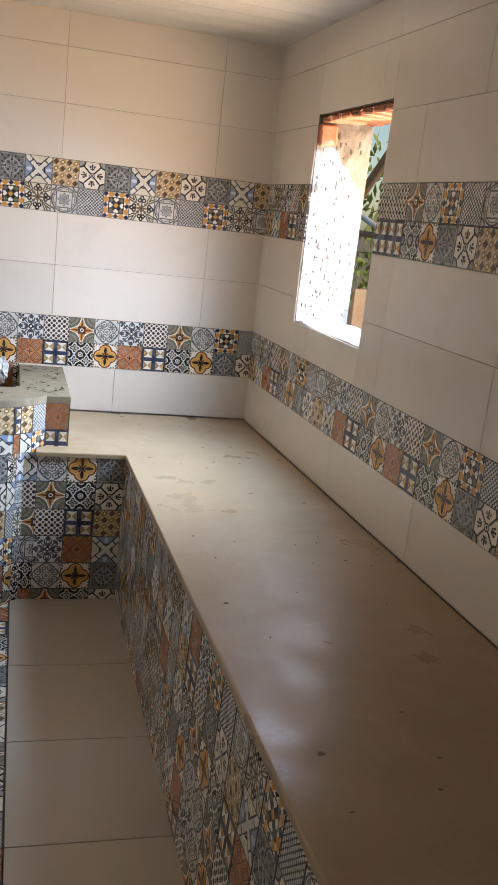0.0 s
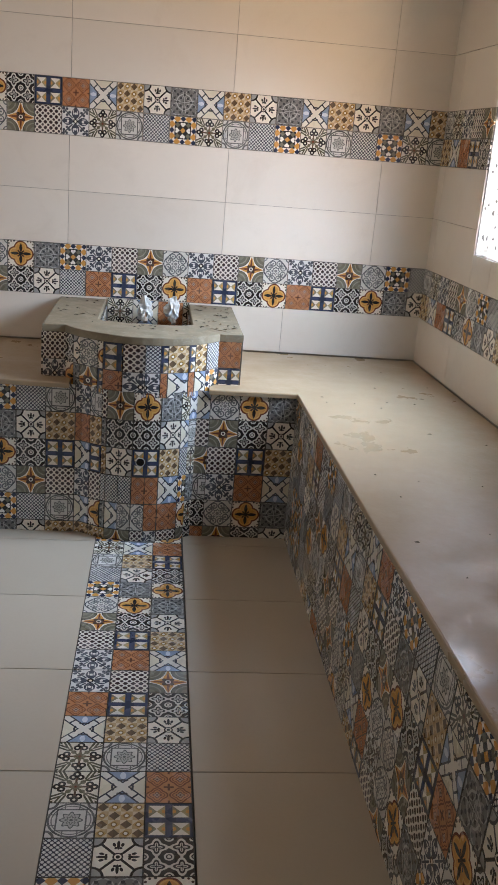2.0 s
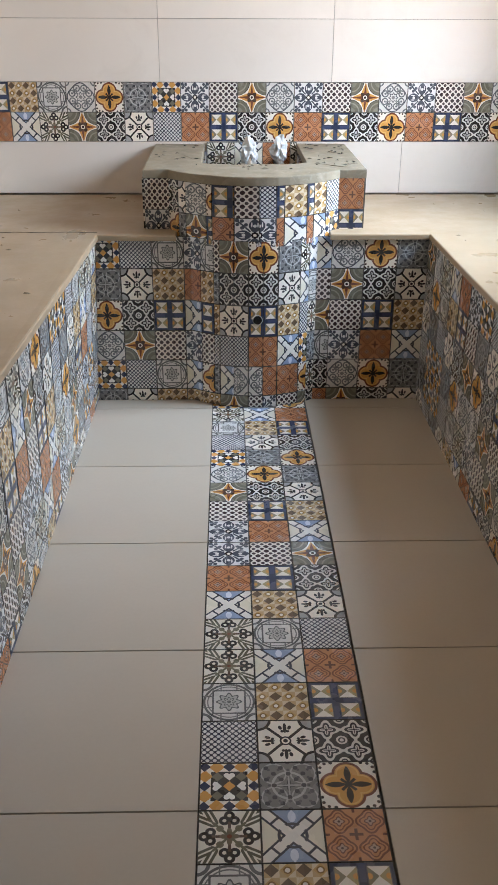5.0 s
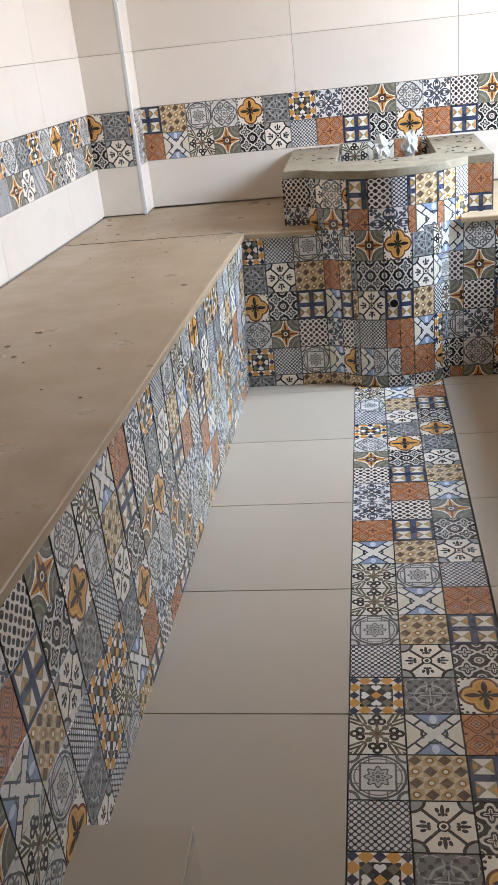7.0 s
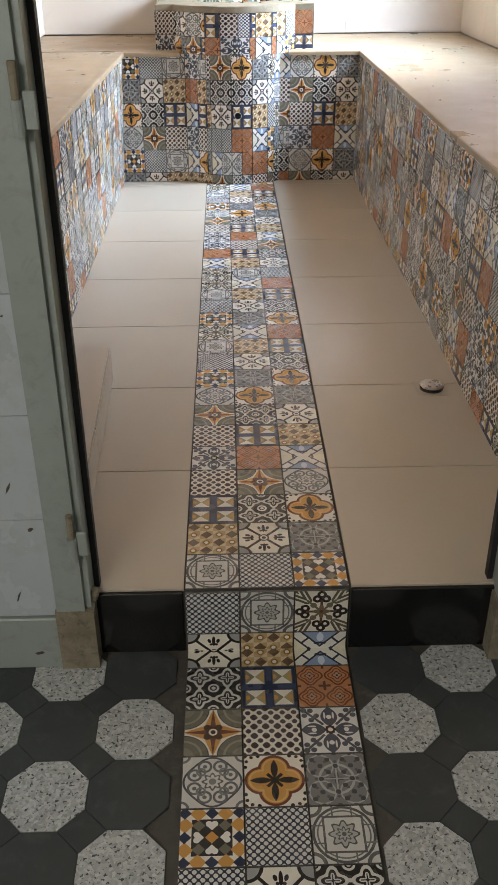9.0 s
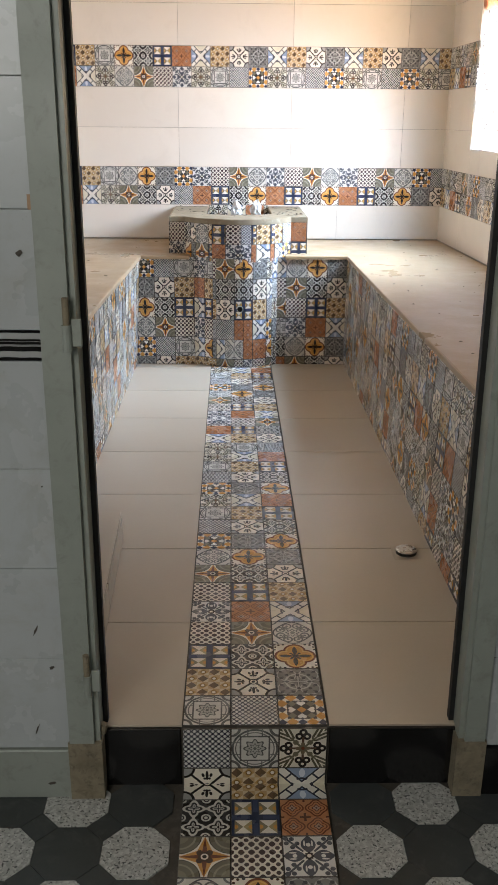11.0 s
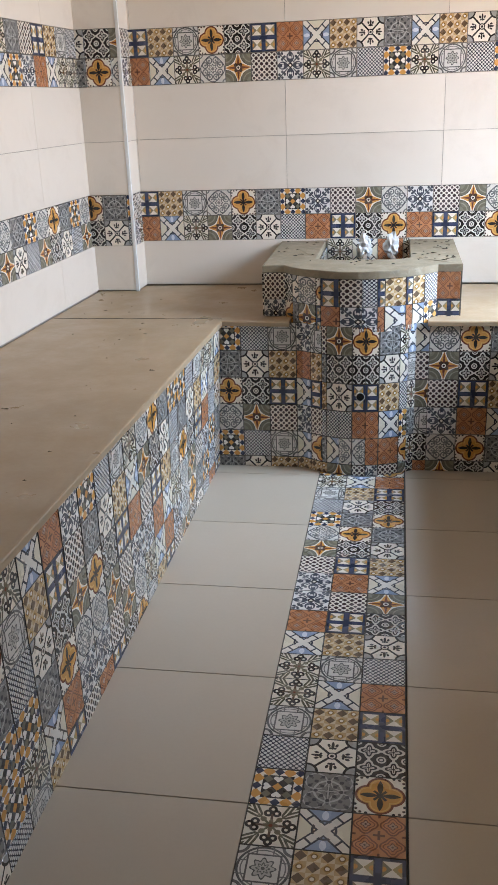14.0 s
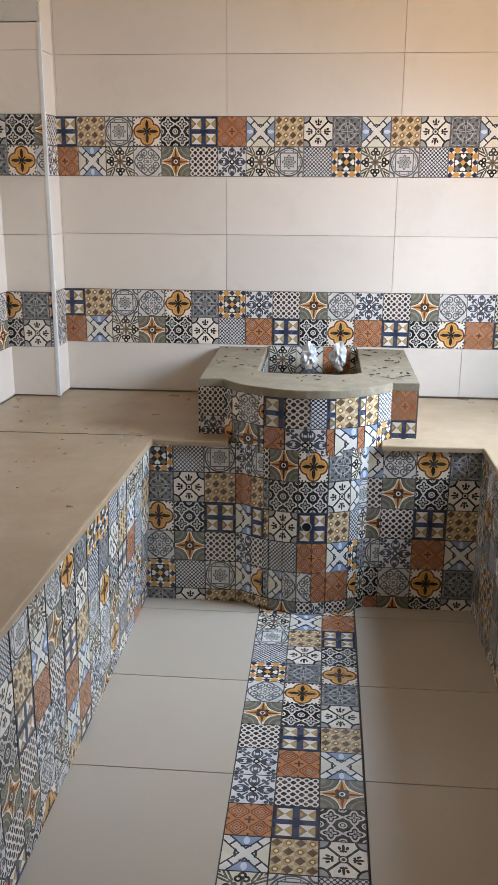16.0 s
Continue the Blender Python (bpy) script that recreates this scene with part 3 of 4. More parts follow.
part("corner_trim", box(PX1 - 0.009, PX1 + 0.007, PY - 0.008, PY + 0.008, Z_BENCH, 2.182, 0.003, 2), M_TRIM, casing, "white plastic corner trim")

# ---- benches ----
LT_FAR, LT_NEAR = (-0.410, 3.432), (-0.505, 0.10)
RT_FAR, RT_NEAR = (0.803, 3.440), (0.860, 0.10)
LB_FAR, LB_NEAR = (-0.458, 3.470), (-0.480, 0.10)
RB_FAR, RB_NEAR = (0.814, 3.452), (0.828, 0.10)


def slab(parent, pts, label):
    bm = prism(pts, Z_BENCH - 0.020, Z_BENCH, 0.006, 3)
    es = [e for e in bm.edges if e.calc_length() > 0.25]
    bmesh.ops.subdivide_edges(bm, edges=es, cuts=14, use_grid_fill=True)
    for v in bm.verts:
        w = noise.noise(v.co * 9.0) * 0.0025
        v.co += Vector((w, w * 0.6, noise.noise(v.co * 4 + Vector((3, 1, 0))) * 0.0015))
    return part("slab", bm, M_SLAB, parent, label)


def lerp2(p, q, f): return (p[0] + (q[0] - p[0]) * f, p[1] + (q[1] - p[1]) * f)


def turned_sheet(q):
    """The printed sheet of sixteen cells, turned by quarter turns against the clock."""
    g = [list(r) for r in MASTER]
    for _ in range(q):
        g = [[g[x][3 - y] for x in range(4)] for y in range(4)]
    return g


ROW_TOP, ROW_H = 0.651, 0.1175               # head of the first row on the bench fronts, and pitch


def bench_face(parent, b0, b1, t0, t1, upper, lower):
    """Printed cells on a bench front whose foot runs b0-b1 and head t0-t1.
    upper, lower: quarter turns of the sheets of four by four cells in the two courses; the first sheet is cut to two cells."""
    L = math.dist(b0, b1)
    top = Z_BENCH - 0.020
    for k in range(6):
        z0, z1 = max(ROW_TOP - ROW_H * (k + 1), 0.0), min(ROW_TOP - ROW_H * k, top)
        for i in range(math.ceil(L / C)):
            s0, s1 = i * C, min(L, (i + 1) * C)
            if s1 - s0 < 0.005:
                continue
            q = (upper if k < 4 else lower)[(i + 2) // 4]
            ch = turned_sheet(q)[k % 4][(i + 2) % 4]
            lo_p, hi_p = lerp2(b0, b1, s0 / L), lerp2(t0, t1, s0 / L)
            lo_q = lerp2(b0, b1, s1 / L)
            at = lerp2(lo_p, hi_p, z0 / Z_BENCH)
            up = Vector((hi_p[0] - lo_p[0], hi_p[1] - lo_p[1], Z_BENCH))
            uu = Vector((lo_q[0] - lo_p[0], lo_q[1] - lo_p[1], 0))
            cell_top = 1 - (ROW_TOP - ROW_H * k - z1) / ROW_H
            crop = (0, (s1 - s0) / C, cell_top - (z1 - z0) / ROW_H, cell_top)
            whole = s1 - s0 > C - 0.001 and z1 - z0 > ROW_H - 0.001
            put_tile(parent, (at[0], at[1], z0), uu, up, s1 - s0, z1 - z0, MOTIF[ch], crop, q if whole else 0)


def inset(p, dx): return (p[0] + dx, p[1])


def bench_body(name, pts_b, pts_t, label):
    """Masonry under the bench top, between two outlines."""
    bm = bmesh.new()
    lo_v = [bm.verts.new((x, y, -0.01)) for x, y in pts_b]
    hi_v = [bm.verts.new((x, y, Z_BENCH - 0.021)) for x, y in pts_t]
    n = len(lo_v)
    for i in range(n):
        bm.faces.new((lo_v[i], lo_v[(i + 1) % n], hi_v[(i + 1) % n], hi_v[i]))
    bm.faces.new(hi_v), bm.faces.new(lo_v[::-1])
    bmesh.ops.recalc_face_normals(bm, faces=bm.faces)
    return thing(name, bm, M_GROUT, label, "bench")


bench_l = bench_body("bench", [inset(LB_FAR, -0.007), inset(LB_NEAR, -0.007), (-1.32, 0.12), (-1.16, 4.2), (-0.46, 4.2)],
                     [inset(LT_FAR, -0.017), inset(LT_NEAR, -0.009), (-1.32, 0.12), (-1.16, 4.2), (-0.46, 4.2)],
                     "masonry bench faced with patchwork tiles")
bench_r = bench_body("bench", [inset(RB_NEAR, 0.007), (1.62, 0.12), (1.5, 4.2), (0.82, 4.2), inset(RB_FAR, 0.007)],
                     [inset(RT_NEAR, 0.011), (1.62, 0.12), (1.5, 4.2), (0.82, 4.2), inset(RT_FAR, 0.011)],
                     "masonry bench faced with patchwork tiles, under the window")
slab(bench_l, [LT_FAR, (-0.125, 3.425), (-0.125, 3.60), (-0.245, 3.60), (-0.245, Y_FAR - 0.01), (-0.96, Y_FAR - 0.01), (-1.15, 4.06), along(NEAR_L, FAR_L, 0.02), LT_NEAR],
     "tan polished cement bench top, worn and stained")
slab(bench_r, [RT_NEAR, along(FAR_R, NEAR_R, 4.1), (1.50, Y_FAR - 0.01), (0.57, Y_FAR - 0.01), (0.57, 3.60), (0.44, 3.60), (0.44, 3.436), RT_FAR],
     "tan polished cement bench top under the window, shiny")


def chips(parent, x0, x1, y0, y1, count, seed):
    """Small dark chips and crumbs scattered on a bench top."""
    rng = random.Random(seed)
    bm = bmesh.new()
    for _ in range(count):
        x, y, e = rng.uniform(x0, x1), rng.uniform(y0, y1), rng.choice((0.003, 0.004, 0.005, 0.009))
        tip = bm.verts.new((x, y, Z_BENCH + 0.0042))
        rim_v = [bm.verts.new((x + e * rng.uniform(0.5, 1.8) * math.cos(k), y + e * rng.uniform(0.4, 1.0) * math.sin(k), Z_BENCH + 0.001)) for k in (0, 1.05, 2.1, 3.14, 4.2, 5.2)]
        for k in range(6):
            bm.faces.new((rim_v[k], rim_v[(k + 1) % 6], tip))
    tagged(part("chips", bm, M_DIRT, parent, "small dark chips in the cement"), kind="stuff")


chips(bench_l, -1.08, -0.50, 1.2, 4.0, 34, 5)
chips(bench_r, 0.90, 1.45, 1.0, 4.0, 30, 6)
bm = bmesh.new()
for k in range(12):                          # a hairline joint across the bench top
    x0, x1 = -1.165 + k * 0.0625, -1.165 + (k + 1) * 0.0625
    y = 3.474 + 0.003 * math.sin(k * 2.1)
    add_box(bm, x0, x1, y, y + 0.0022, Z_BENCH - 0.006, Z_BENCH + 0.0014)
part("joint", bm, M_GROUT, bench_l, "dark hairline joint")
bench_face(bench_l, LB_NEAR, LB_FAR, inset(LT_NEAR, -0.003), inset(LT_FAR, -0.012),
           (1, 2, 3, 2, 1, 0, 1, 2), (3, 0, 0, 2, 3, 2, 0, 3))
bench_face(bench_r, RB_FAR, RB_NEAR, inset(RT_FAR, 0.006), inset(RT_NEAR, 0.006),
           (3, 2, 1, 2, 1, 1, 2, 3), (0, 1, 3, 2, 0, 2, 3, 1))

# ---- fountain block between the benches ----
FY, BX, BR = 3.452, 0.160, 0.375              # front wall, bulge centre and radius
BYC = 3.372 + BR
fountain = empty("basin_block", "patchwork tiled basin block with a rough cement rim", "basin")
H0, H1, HB = -0.035, 0.364, 3.660             # basin hole in plan, and its front
ZT = 0.872


def arc(y_line, r, n=14):
    half = math.sqrt(max(r * r - (BYC - y_line) ** 2, 0))
    a0 = math.asin(half / r)
    return [(BX + r * math.sin(-a0 + 2 * a0 * i / n), BYC - r * math.cos(-a0 + 2 * a0 * i / n)) for i in range(n + 1)]


R2 = BR - 0.007
part("body", prism([(-0.46, FY + 0.007), *arc(FY + 0.007, R2), (0.815, FY + 0.007), (0.815, 4.2), (-0.46, 4.2)], -0.006, Z_BENCH - 0.03), M_GROUT, fountain)
UY = 3.535                                    # front of the raised block beside the bulge
# raised block: walls round the open basin
bm = prism([(-0.236, UY + 0.007), *arc(UY + 0.007, R2), (0.556, UY + 0.007), (0.556, HB), (-0.236, HB)], Z_BENCH - 0.03, ZT - 0.03)
add_box(bm, -0.236, H0, HB, Y_FAR - 0.006, Z_BENCH - 0.03, ZT - 0.03)
add_box(bm, H1, 0.556, HB, Y_FAR - 0.006, Z_BENCH - 0.03, ZT - 0.03)
add_box(bm, H0, H1, HB, Y_FAR - 0.006, Z_BENCH - 0.03, Z_BENCH - 0.01)
part("upper_body", bm, M_GROUT, fountain)
# the cement rim: one slab in a U shape, uneven
inner = [(H0, Y_FAR - 0.012), (H0, HB + 0.03), (H0 + 0.03, HB)]
inner += [(H0 + 0.03 + (H1 - H0 - 0.06) * i / 10, HB - 0.012 * math.sin(math.pi * i / 10)) for i in range(1, 10)]
inner += [(H1 - 0.03, HB), (H1, HB + 0.03), (H1, Y_FAR - 0.012)]
outer = [(0.568, Y_FAR - 0.012), (0.571, UY - 0.006), *arc(UY - 0.006, BR + 0.007, 18)[::-1], (-0.245, UY - 0.008), (-0.245, Y_FAR - 0.012)]
bm = prism(inner + outer, ZT - 0.030, ZT, 0.004, 2)
bmesh.ops.triangulate(bm, faces=[f for f in bm.faces if len(f.verts) > 4])
bmesh.ops.subdivide_edges(bm, edges=[e for e in bm.edges if e.calc_length() > 0.05], cuts=3)
for v in bm.verts:
    if v.co.z > ZT - 0.01:
        v.co.z += noise.noise(v.co * 16) * 0.0035
part("rim", bm, M_RIM, fountain, "rough olive-grey cement rim")
# gouges and crumbs on the rim
rng = random.Random(4)
bm = bmesh.new()
for i in range(60):
    side = rng.random()
    x, y = (rng.uniform(-0.22, -0.05), rng.uniform(3.58, 4.15)) if side < 0.35 else (rng.uniform(0.38, 0.55), rng.uniform(3.58, 4.15)) if side < 0.9 else (rng.uniform(0, 0.33), rng.uniform(3.48, 3.6))
    sx, sy = rng.uniform(0.004, 0.016), rng.uniform(0.002, 0.006)
    ring_v = [bm.verts.new((x + sx * math.cos(k) * rng.uniform(0.6, 1.2), y + sy * math.sin(k) * rng.uniform(0.6, 1.4), ZT + 0.0045)) for k in (0, 1.05, 2.1, 3.14, 4.2, 5.2)]
    top_v = bm.verts.new((x, y, ZT + 0.007))
    for k in range(6):
        bm.faces.new((ring_v[k], ring_v[(k + 1) % 6], top_v))
tagged(part("gouges", bm, M_BLACK, fountain, "dark chips in the cement"), kind="stuff")
# thin ledges of the bench tops beside the bulge are part of the bench tops

def tile_strip(x0, x1, y0, y1, cells, crop_u, zrows):
    """A column of cut cells between two plan points on the front."""
    w = math.dist((x0, y0), (x1, y1))
    for ch, (z0, z1) in zip(cells, zrows):
        put_tile(fountain, (x0, y0, z0), (x1 - x0, y1 - y0, 0), (0, 0, 1), w, z1 - z0, MOTIF[ch], (*crop_u, 1 - min(1, (z1 - z0) / C), 1))


ZB = Z_BENCH - 0.008
LOWER = [(ZB - C * (k + 1), ZB - C * k) for k in range(5)] + [(0.0, ZB - 5 * C)]
ARC_L = arc(FY, BR, 60)
bx0, bx1 = ARC_L[0][0], ARC_L[-1][0]
for i, cells in enumerate(("NGOCNG", "BWKTBW", "EZQDEZ")):
    tile_strip(-0.454 + i * 0.118, -0.454 + (i + 1) * 0.118, FY, FY, cells, (0, 1), LOWER)
tile_strip(-0.100, bx0, FY, FY, "FRXFXZ", (0, 0.24), LOWER)
tile_strip(bx1, 0.447, FY, FY, "XDTEKR", (0, 0.46), LOWER)
for i, cells in enumerate(("CTDFCT", "OKQROK", "GWZXGW")):
    tile_strip(0.447 + i * 0.122, 0.447 + (i + 1) * 0.122, FY, FY, cells, (0, 1), LOWER)


def bulge_tiles(y_line, strips, zrows):
    """Cut strips round the bulge; strips: (share of the arc, letters, first and last part of the motif)."""
    total = sum(s[0] for s in strips)
    half = math.sqrt(BR * BR - (BYC - y_line) ** 2)
    a0 = math.asin(half / BR)
    at = 0
    for share, cells, crop in strips:
        t0, t1 = -a0 + 2 * a0 * at / total, -a0 + 2 * a0 * (at + share) / total
        at += share
        p, q = [(BX + BR * math.sin(t), BYC - BR * math.cos(t)) for t in (t0, t1)]
        tile_strip(p[0], q[0], p[1], q[1], cells, crop, zrows)


bulge_tiles(FY, [(0.40, "FRXFXZ", (0.24, 0.6)), (0.50, "EZQDOZ", (0, 0.5)), (0.2, "DGZBGZ", (0.3, 0.5)), (0.5, "TKWBXT", (0, 0.5)), (0.5, "TKWBCT", (0.5, 1)), (0.5, "OKQRCD", (0, 0.5)),
                 (0.5, "OKQRRF", (0.5, 1)), (0.8, "GWZXRD", (0, 0.8)), (0.35, "AXBNOT", (0, 0.4)), (0.35, "XEAGAK", (0.3, 0.7))], LOWER)
UPPER = [(ZT - 0.030 - 0.112, ZT - 0.030), (Z_BENCH - 0.03, ZT - 0.030 - 0.112)]
ARC_U = arc(UY, BR, 60)
tile_strip(-0.243, ARC_U[0][0], UY, UY, "DF", (0, 0.95), UPPER)
bulge_tiles(UY, [(0.4, "KO", (0, 0.4)), (0.25, "WG", (0, 0.3)), (0.6, "CT", (0.2, 0.8)), (0.15, "OQ", (0, 0.2)), (0.55, "QR", (0, 0.6)), (0.6, "DF", (0, 0.6)), (0.4, "BF", (0.5, 0.9)),
                 (0.2, "QR", (0, 0.2)), (0.6, "ZX", (0, 0.6)), (0.2, "QR", (0, 0.25)), (0.4, "ZX", (0, 0.4)), (0.55, "BN", (0, 0.6))], UPPER)
tile_strip(ARC_U[-1][0], 0.565, UY, UY, "RQ", (0, 0.9), UPPER)
for side, a, b in (("l", (-0.243, Y_FAR - 0.01), (-0.243, UY)), ("r", (0.565, UY), (0.565, Y_FAR - 0.01))):
    f = Face(fountain, a, b)
    for (z0, z1), text in zip(UPPER, ("FDTCOK", "RQKOGW")):
        f.row(text, 0, max(z0, Z_BENCH), z1)
# tiled lining of the basin
lin = Face(fountain, (H0, Y_FAR - 0.008), (H1, Y_FAR - 0.008))
lin.row("AXRA", 0.01, 0.758, 0.878), lin.row("EZQD", 0.01, Z_BENCH - 0.01, 0.758)
lin2 = Face(fountain, (H0 + 0.001, HB), (H0 + 0.001, Y_FAR - 0.016))
lin2.row("NBEAX", 0, 0.74, ZT - 0.03), lin2.row("GWZXK", 0, Z_BENCH - 0.01, 0.74)
lin3 = Face(fountain, (H1 - 0.001, Y_FAR - 0.016), (H1 - 0.001, HB))
lin3.row("OKQRA", 0, 0.74, ZT - 0.03), lin3.row("CTDFE", 0, Z_BENCH - 0.01, 0.74)
# spout hole: a short pipe with a lip, its inner shade painted as a black plug
bm = tube([(0.172, 3.40, 0.355), (0.172, 3.366, 0.355)], 0.019, 18)
pipe = part("waste_pipe", bm, M_TRIM, fountain, "white plastic pipe stub")
part("bore", tube([(0.172, 3.398, 0.355), (0.172, 3.3645, 0.355)], 0.0165, 18), M_BLACK, pipe, "black plug painting the shade inside the pipe")


def wrapped_tap(x, y, lean, h):
    """A tap hidden in crumpled clear plastic, on the basin's back wall."""
    tap = empty("wrapped_tap", "tap wrapped in crumpled clear plastic over the basin", "tap", "taps over the basin")
    part("stem", tube([(x, Y_FAR - 0.02, 0.80), (x, y + 0.05, 0.81), (x, y + 0.02, 0.83)], 0.012, 10), M_CHROME, tap, "chrome stem")
    part("spout", tube([(x, y + 0.02, 0.83), (x + lean * 0.4, y - 0.01, 0.835), (x + lean, y - 0.035, 0.80)], [0.014, 0.013, 0.011], 10), M_CHROME, tap)
    bm = bmesh.new()
    bmesh.ops.create_icosphere(bm, subdivisions=3, radius=1)
    for v in bm.verts:
        k = 1 + 0.55 * noise.noise(v.co * 2.3 + Vector((x * 40, 0, 0))) + 0.25 * noise.noise(v.co * 6)
        v.co = Vector((x + v.co.x * 0.032 * k + lean * 0.5, y + v.co.y * 0.03 * k, 0.848 + h + v.co.z * 0.045 * k + 0.02 * max(0, v.co.z) ** 3))
    part("wrap", bm, M_PLASTIC, tap, "crumpled whitish plastic")


wrapped_tap(0.150, 4.10, 0.01, 0.0)
wrapped_tap(0.272, 4.09, 0.02, 0.008)

# ---- window opening: raw reveal, sill, brick ends ----
def reveal(win, name, full):
    holder = empty(name, "raw unframed window opening with broken plaster reveals", "window", kind="structure")
    d = (Vector(NEAR_R) - Vector(FAR_R)).normalized()
    u, n = Vector((d.x, d.y, 0)), Vector((d.y, -d.x, 0))
    o = Vector((*FAR_R, 0))
    s0, s1, z0, z1 = win

    def rough(p0, p1, q0, q1, face, mat, amp, pname, label):
        """A rough skin over one side of the opening; p along the wall, q outwards."""
        bm = bmesh.new()
        ni, nj = 26, 10
        grid = []
        for i in range(ni + 1):
            rowv = []
            for j in range(nj + 1):
                f, g = i / ni, j / nj
                s, z = p0[0] + (p1[0] - p0[0]) * f, p0[1] + (p1[1] - p0[1]) * f
                out = q0 + (q1 - q0) * g
                w = amp * (noise.noise(Vector((s * 14, z * 14, out * 14))) + 0.6 * noise.noise(Vector((s * 40, z * 40, out * 40))))
                p = o + u * (s + face[0] * (w + amp)) - n * out + Vector((0, 0, z + face[1] * (w + amp)))
                rowv.append(bm.verts.new(p))
            grid.append(rowv)
        for i in range(ni):
            for j in range(nj):
                bm.faces.new((grid[i][j], grid[i + 1][j], grid[i + 1][j + 1], grid[i][j + 1]))
        bmesh.ops.solidify(bm, geom=bm.faces[:], thickness=0.004)
        part(pname, bm, mat, holder, label)
    rough((s0, z0), (s0, z1), 0.0, T, (1, 0), M_PLASTER, 0.008, "reveal", "broken plaster reveal")
    rough((s1, z0), (s1, z1), 0.0, T, (-1, 0), M_PLASTER, 0.006, "reveal", "broken plaster reveal")
    rough((s0, z0), (s1, z0), 0.0, T, (0, 1), M_PLASTER, 0.006, "window_sill", "rough mortar sill")
    rough((s0, z1), (s1, z1), 0.0, T, (0, -1), M_BRICK, 0.012, "lintel", "broken red brick lintel")
    rng = random.Random(12)
    bm = bmesh.new()
    for _ in range(110):                     # dark pits where the plaster has fallen
        z, out, e = rng.uniform(z0 + 0.03, z1 - 0.05), min(T, abs(rng.gauss(0.09, 0.06))), rng.uniform(0.004, 0.016)
        c = o + u * (s0 + 0.021) - n * out + Vector((0, 0, z))
        tip = bm.verts.new(c + u * 0.003)
        rim_v = [bm.verts.new(c - n * (e * rng.uniform(0.2, 0.9) * math.cos(k)) + Vector((0, 0, e * rng.uniform(0.4, 1.5) * math.sin(k)))) for k in (0, 1.05, 2.1, 3.14, 4.2, 5.2)]
        for k in range(6):
            bm.faces.new((rim_v[k], rim_v[(k + 1) % 6], tip))
    tagged(part("pits", bm, M_GROUT, holder, "dark pits in the plaster"), kind="stuff")
    if full:
        for k in range(7):                   # broken hollow bricks at the head
            s = s0 + 0.02 + k * (s1 - s0 - 0.06) / 6.5
            p = o + u * s
            m = Matrix.Translation(p - n * 0.03 + Vector((0, 0, z1 - 0.028))) @ pose(0, 0, 0, random.uniform(-6, 6), random.uniform(-5, 5), math.degrees(math.atan2(u.y, u.x)) + random.uniform(-3, 3))
            part("brick", box(0, 0.085, -0.024, 0.10, 0, 0.026, 0.006, 1), M_BRICK, holder, "", m)
        p = o + u * (s0 + 0.008) - n * 0.02
        part("brick", box(-0.03, 0.03, -0.018, 0.06, 0, 0.085, 0.008), M_BRICK, holder, "", Matrix.Translation(p + Vector((0, 0, z1 - 0.12))) @ pose(0, 0, 0, 4, 3, -88))
    return holder


reveal(WINDOW, "window_1", True)

# ---- outside ----
thing("ground", box(1.9, 400, -400, 400, -0.5, -0.4), M_EARTH, "bare earth yard outside the window", "ground", kind="structure")


def tree(x, y, h, seed):
    rng = random.Random(seed)
    t = empty("tree", "slender garden tree with loose green leaves", "tree", "trees outside the window")
    trunk = [(x + rng.uniform(-0.05, 0.05) * k, y + rng.uniform(-0.05, 0.05) * k, -0.4 + h * k / 5) for k in range(6)]
    part("trunk", tube(trunk, [0.09 - 0.013 * k for k in range(6)], 8), M_BARK, t)
    bm = bmesh.new()
    for _ in range(26):
        az, zz = rng.uniform(0, PI2), rng.uniform(0.15, 1.0) * h - 0.4
        r = rng.uniform(0.3, 1.3)
        base = Vector((x, y, zz))
        tip = base + Vector((math.cos(az) * r, math.sin(az) * r, rng.uniform(0.1, 0.6)))
        for _ in range(70):
            c = base.lerp(tip, rng.uniform(0.35, 1.05)) + Vector((rng.gauss(0, 0.16), rng.gauss(0, 0.16), rng.gauss(0, 0.16)))
            q = Euler((rng.uniform(0, 6), rng.uniform(0, 6), rng.uniform(0, 6))).to_matrix()
            s = rng.uniform(0.03, 0.07)
            vs = [bm.verts.new(c + q @ Vector(w) * s) for w in ((-1, 0, 0), (0, -0.4, 0.1), (1.2, 0, 0), (0, 0.4, 0.1))]
            bm.faces.new(vs)
    part("crown", bm, M_LEAF, t)


for i, (x, y, h) in enumerate(((4.6, 6.0, 3.6), (5.6, 7.3, 4.2), (4.2, 8.2, 3.4), (6.6, 9.2, 4.4), (7.0, 5.2, 4.0))):
    tree(x, y, h, 20 + i)
thing("plank", box(0, 0.10, 0, 0.025, 0, 1.80, 0.003), M_WOOD, "raw wooden plank leaning outside the window", "plank", m=pose(1.93, 3.88, -0.4, -4, 2, 20))
thing("pole", tube([(2.6, 6.3, 1.66), (2.6, 5.0, 1.65)], 0.022, 10), M_WOOD, "brown wooden pole across the yard", "pole", "poles in the yard")
thing("pole", tube([(2.62, 6.22, 1.70), (2.58, 5.1, 2.34)], 0.032, 10), M_WOOD, "brown wooden pole across the yard, tilted", "pole", "poles in the yard")
thing("pole", tube([(2.6, 6.21, 1.862), (2.6, 5.1, 1.63)], 0.02, 10), M_TRIM, "pale metal pole slanting across the yard", "pole", "poles in the yard")
thing("pole", tube([(2.6, 6.22, -0.41), (2.6, 6.22, 2.0)], 0.03, 10), M_WOOD, "upright brown wooden pole in the yard", "pole", "poles in the yard")

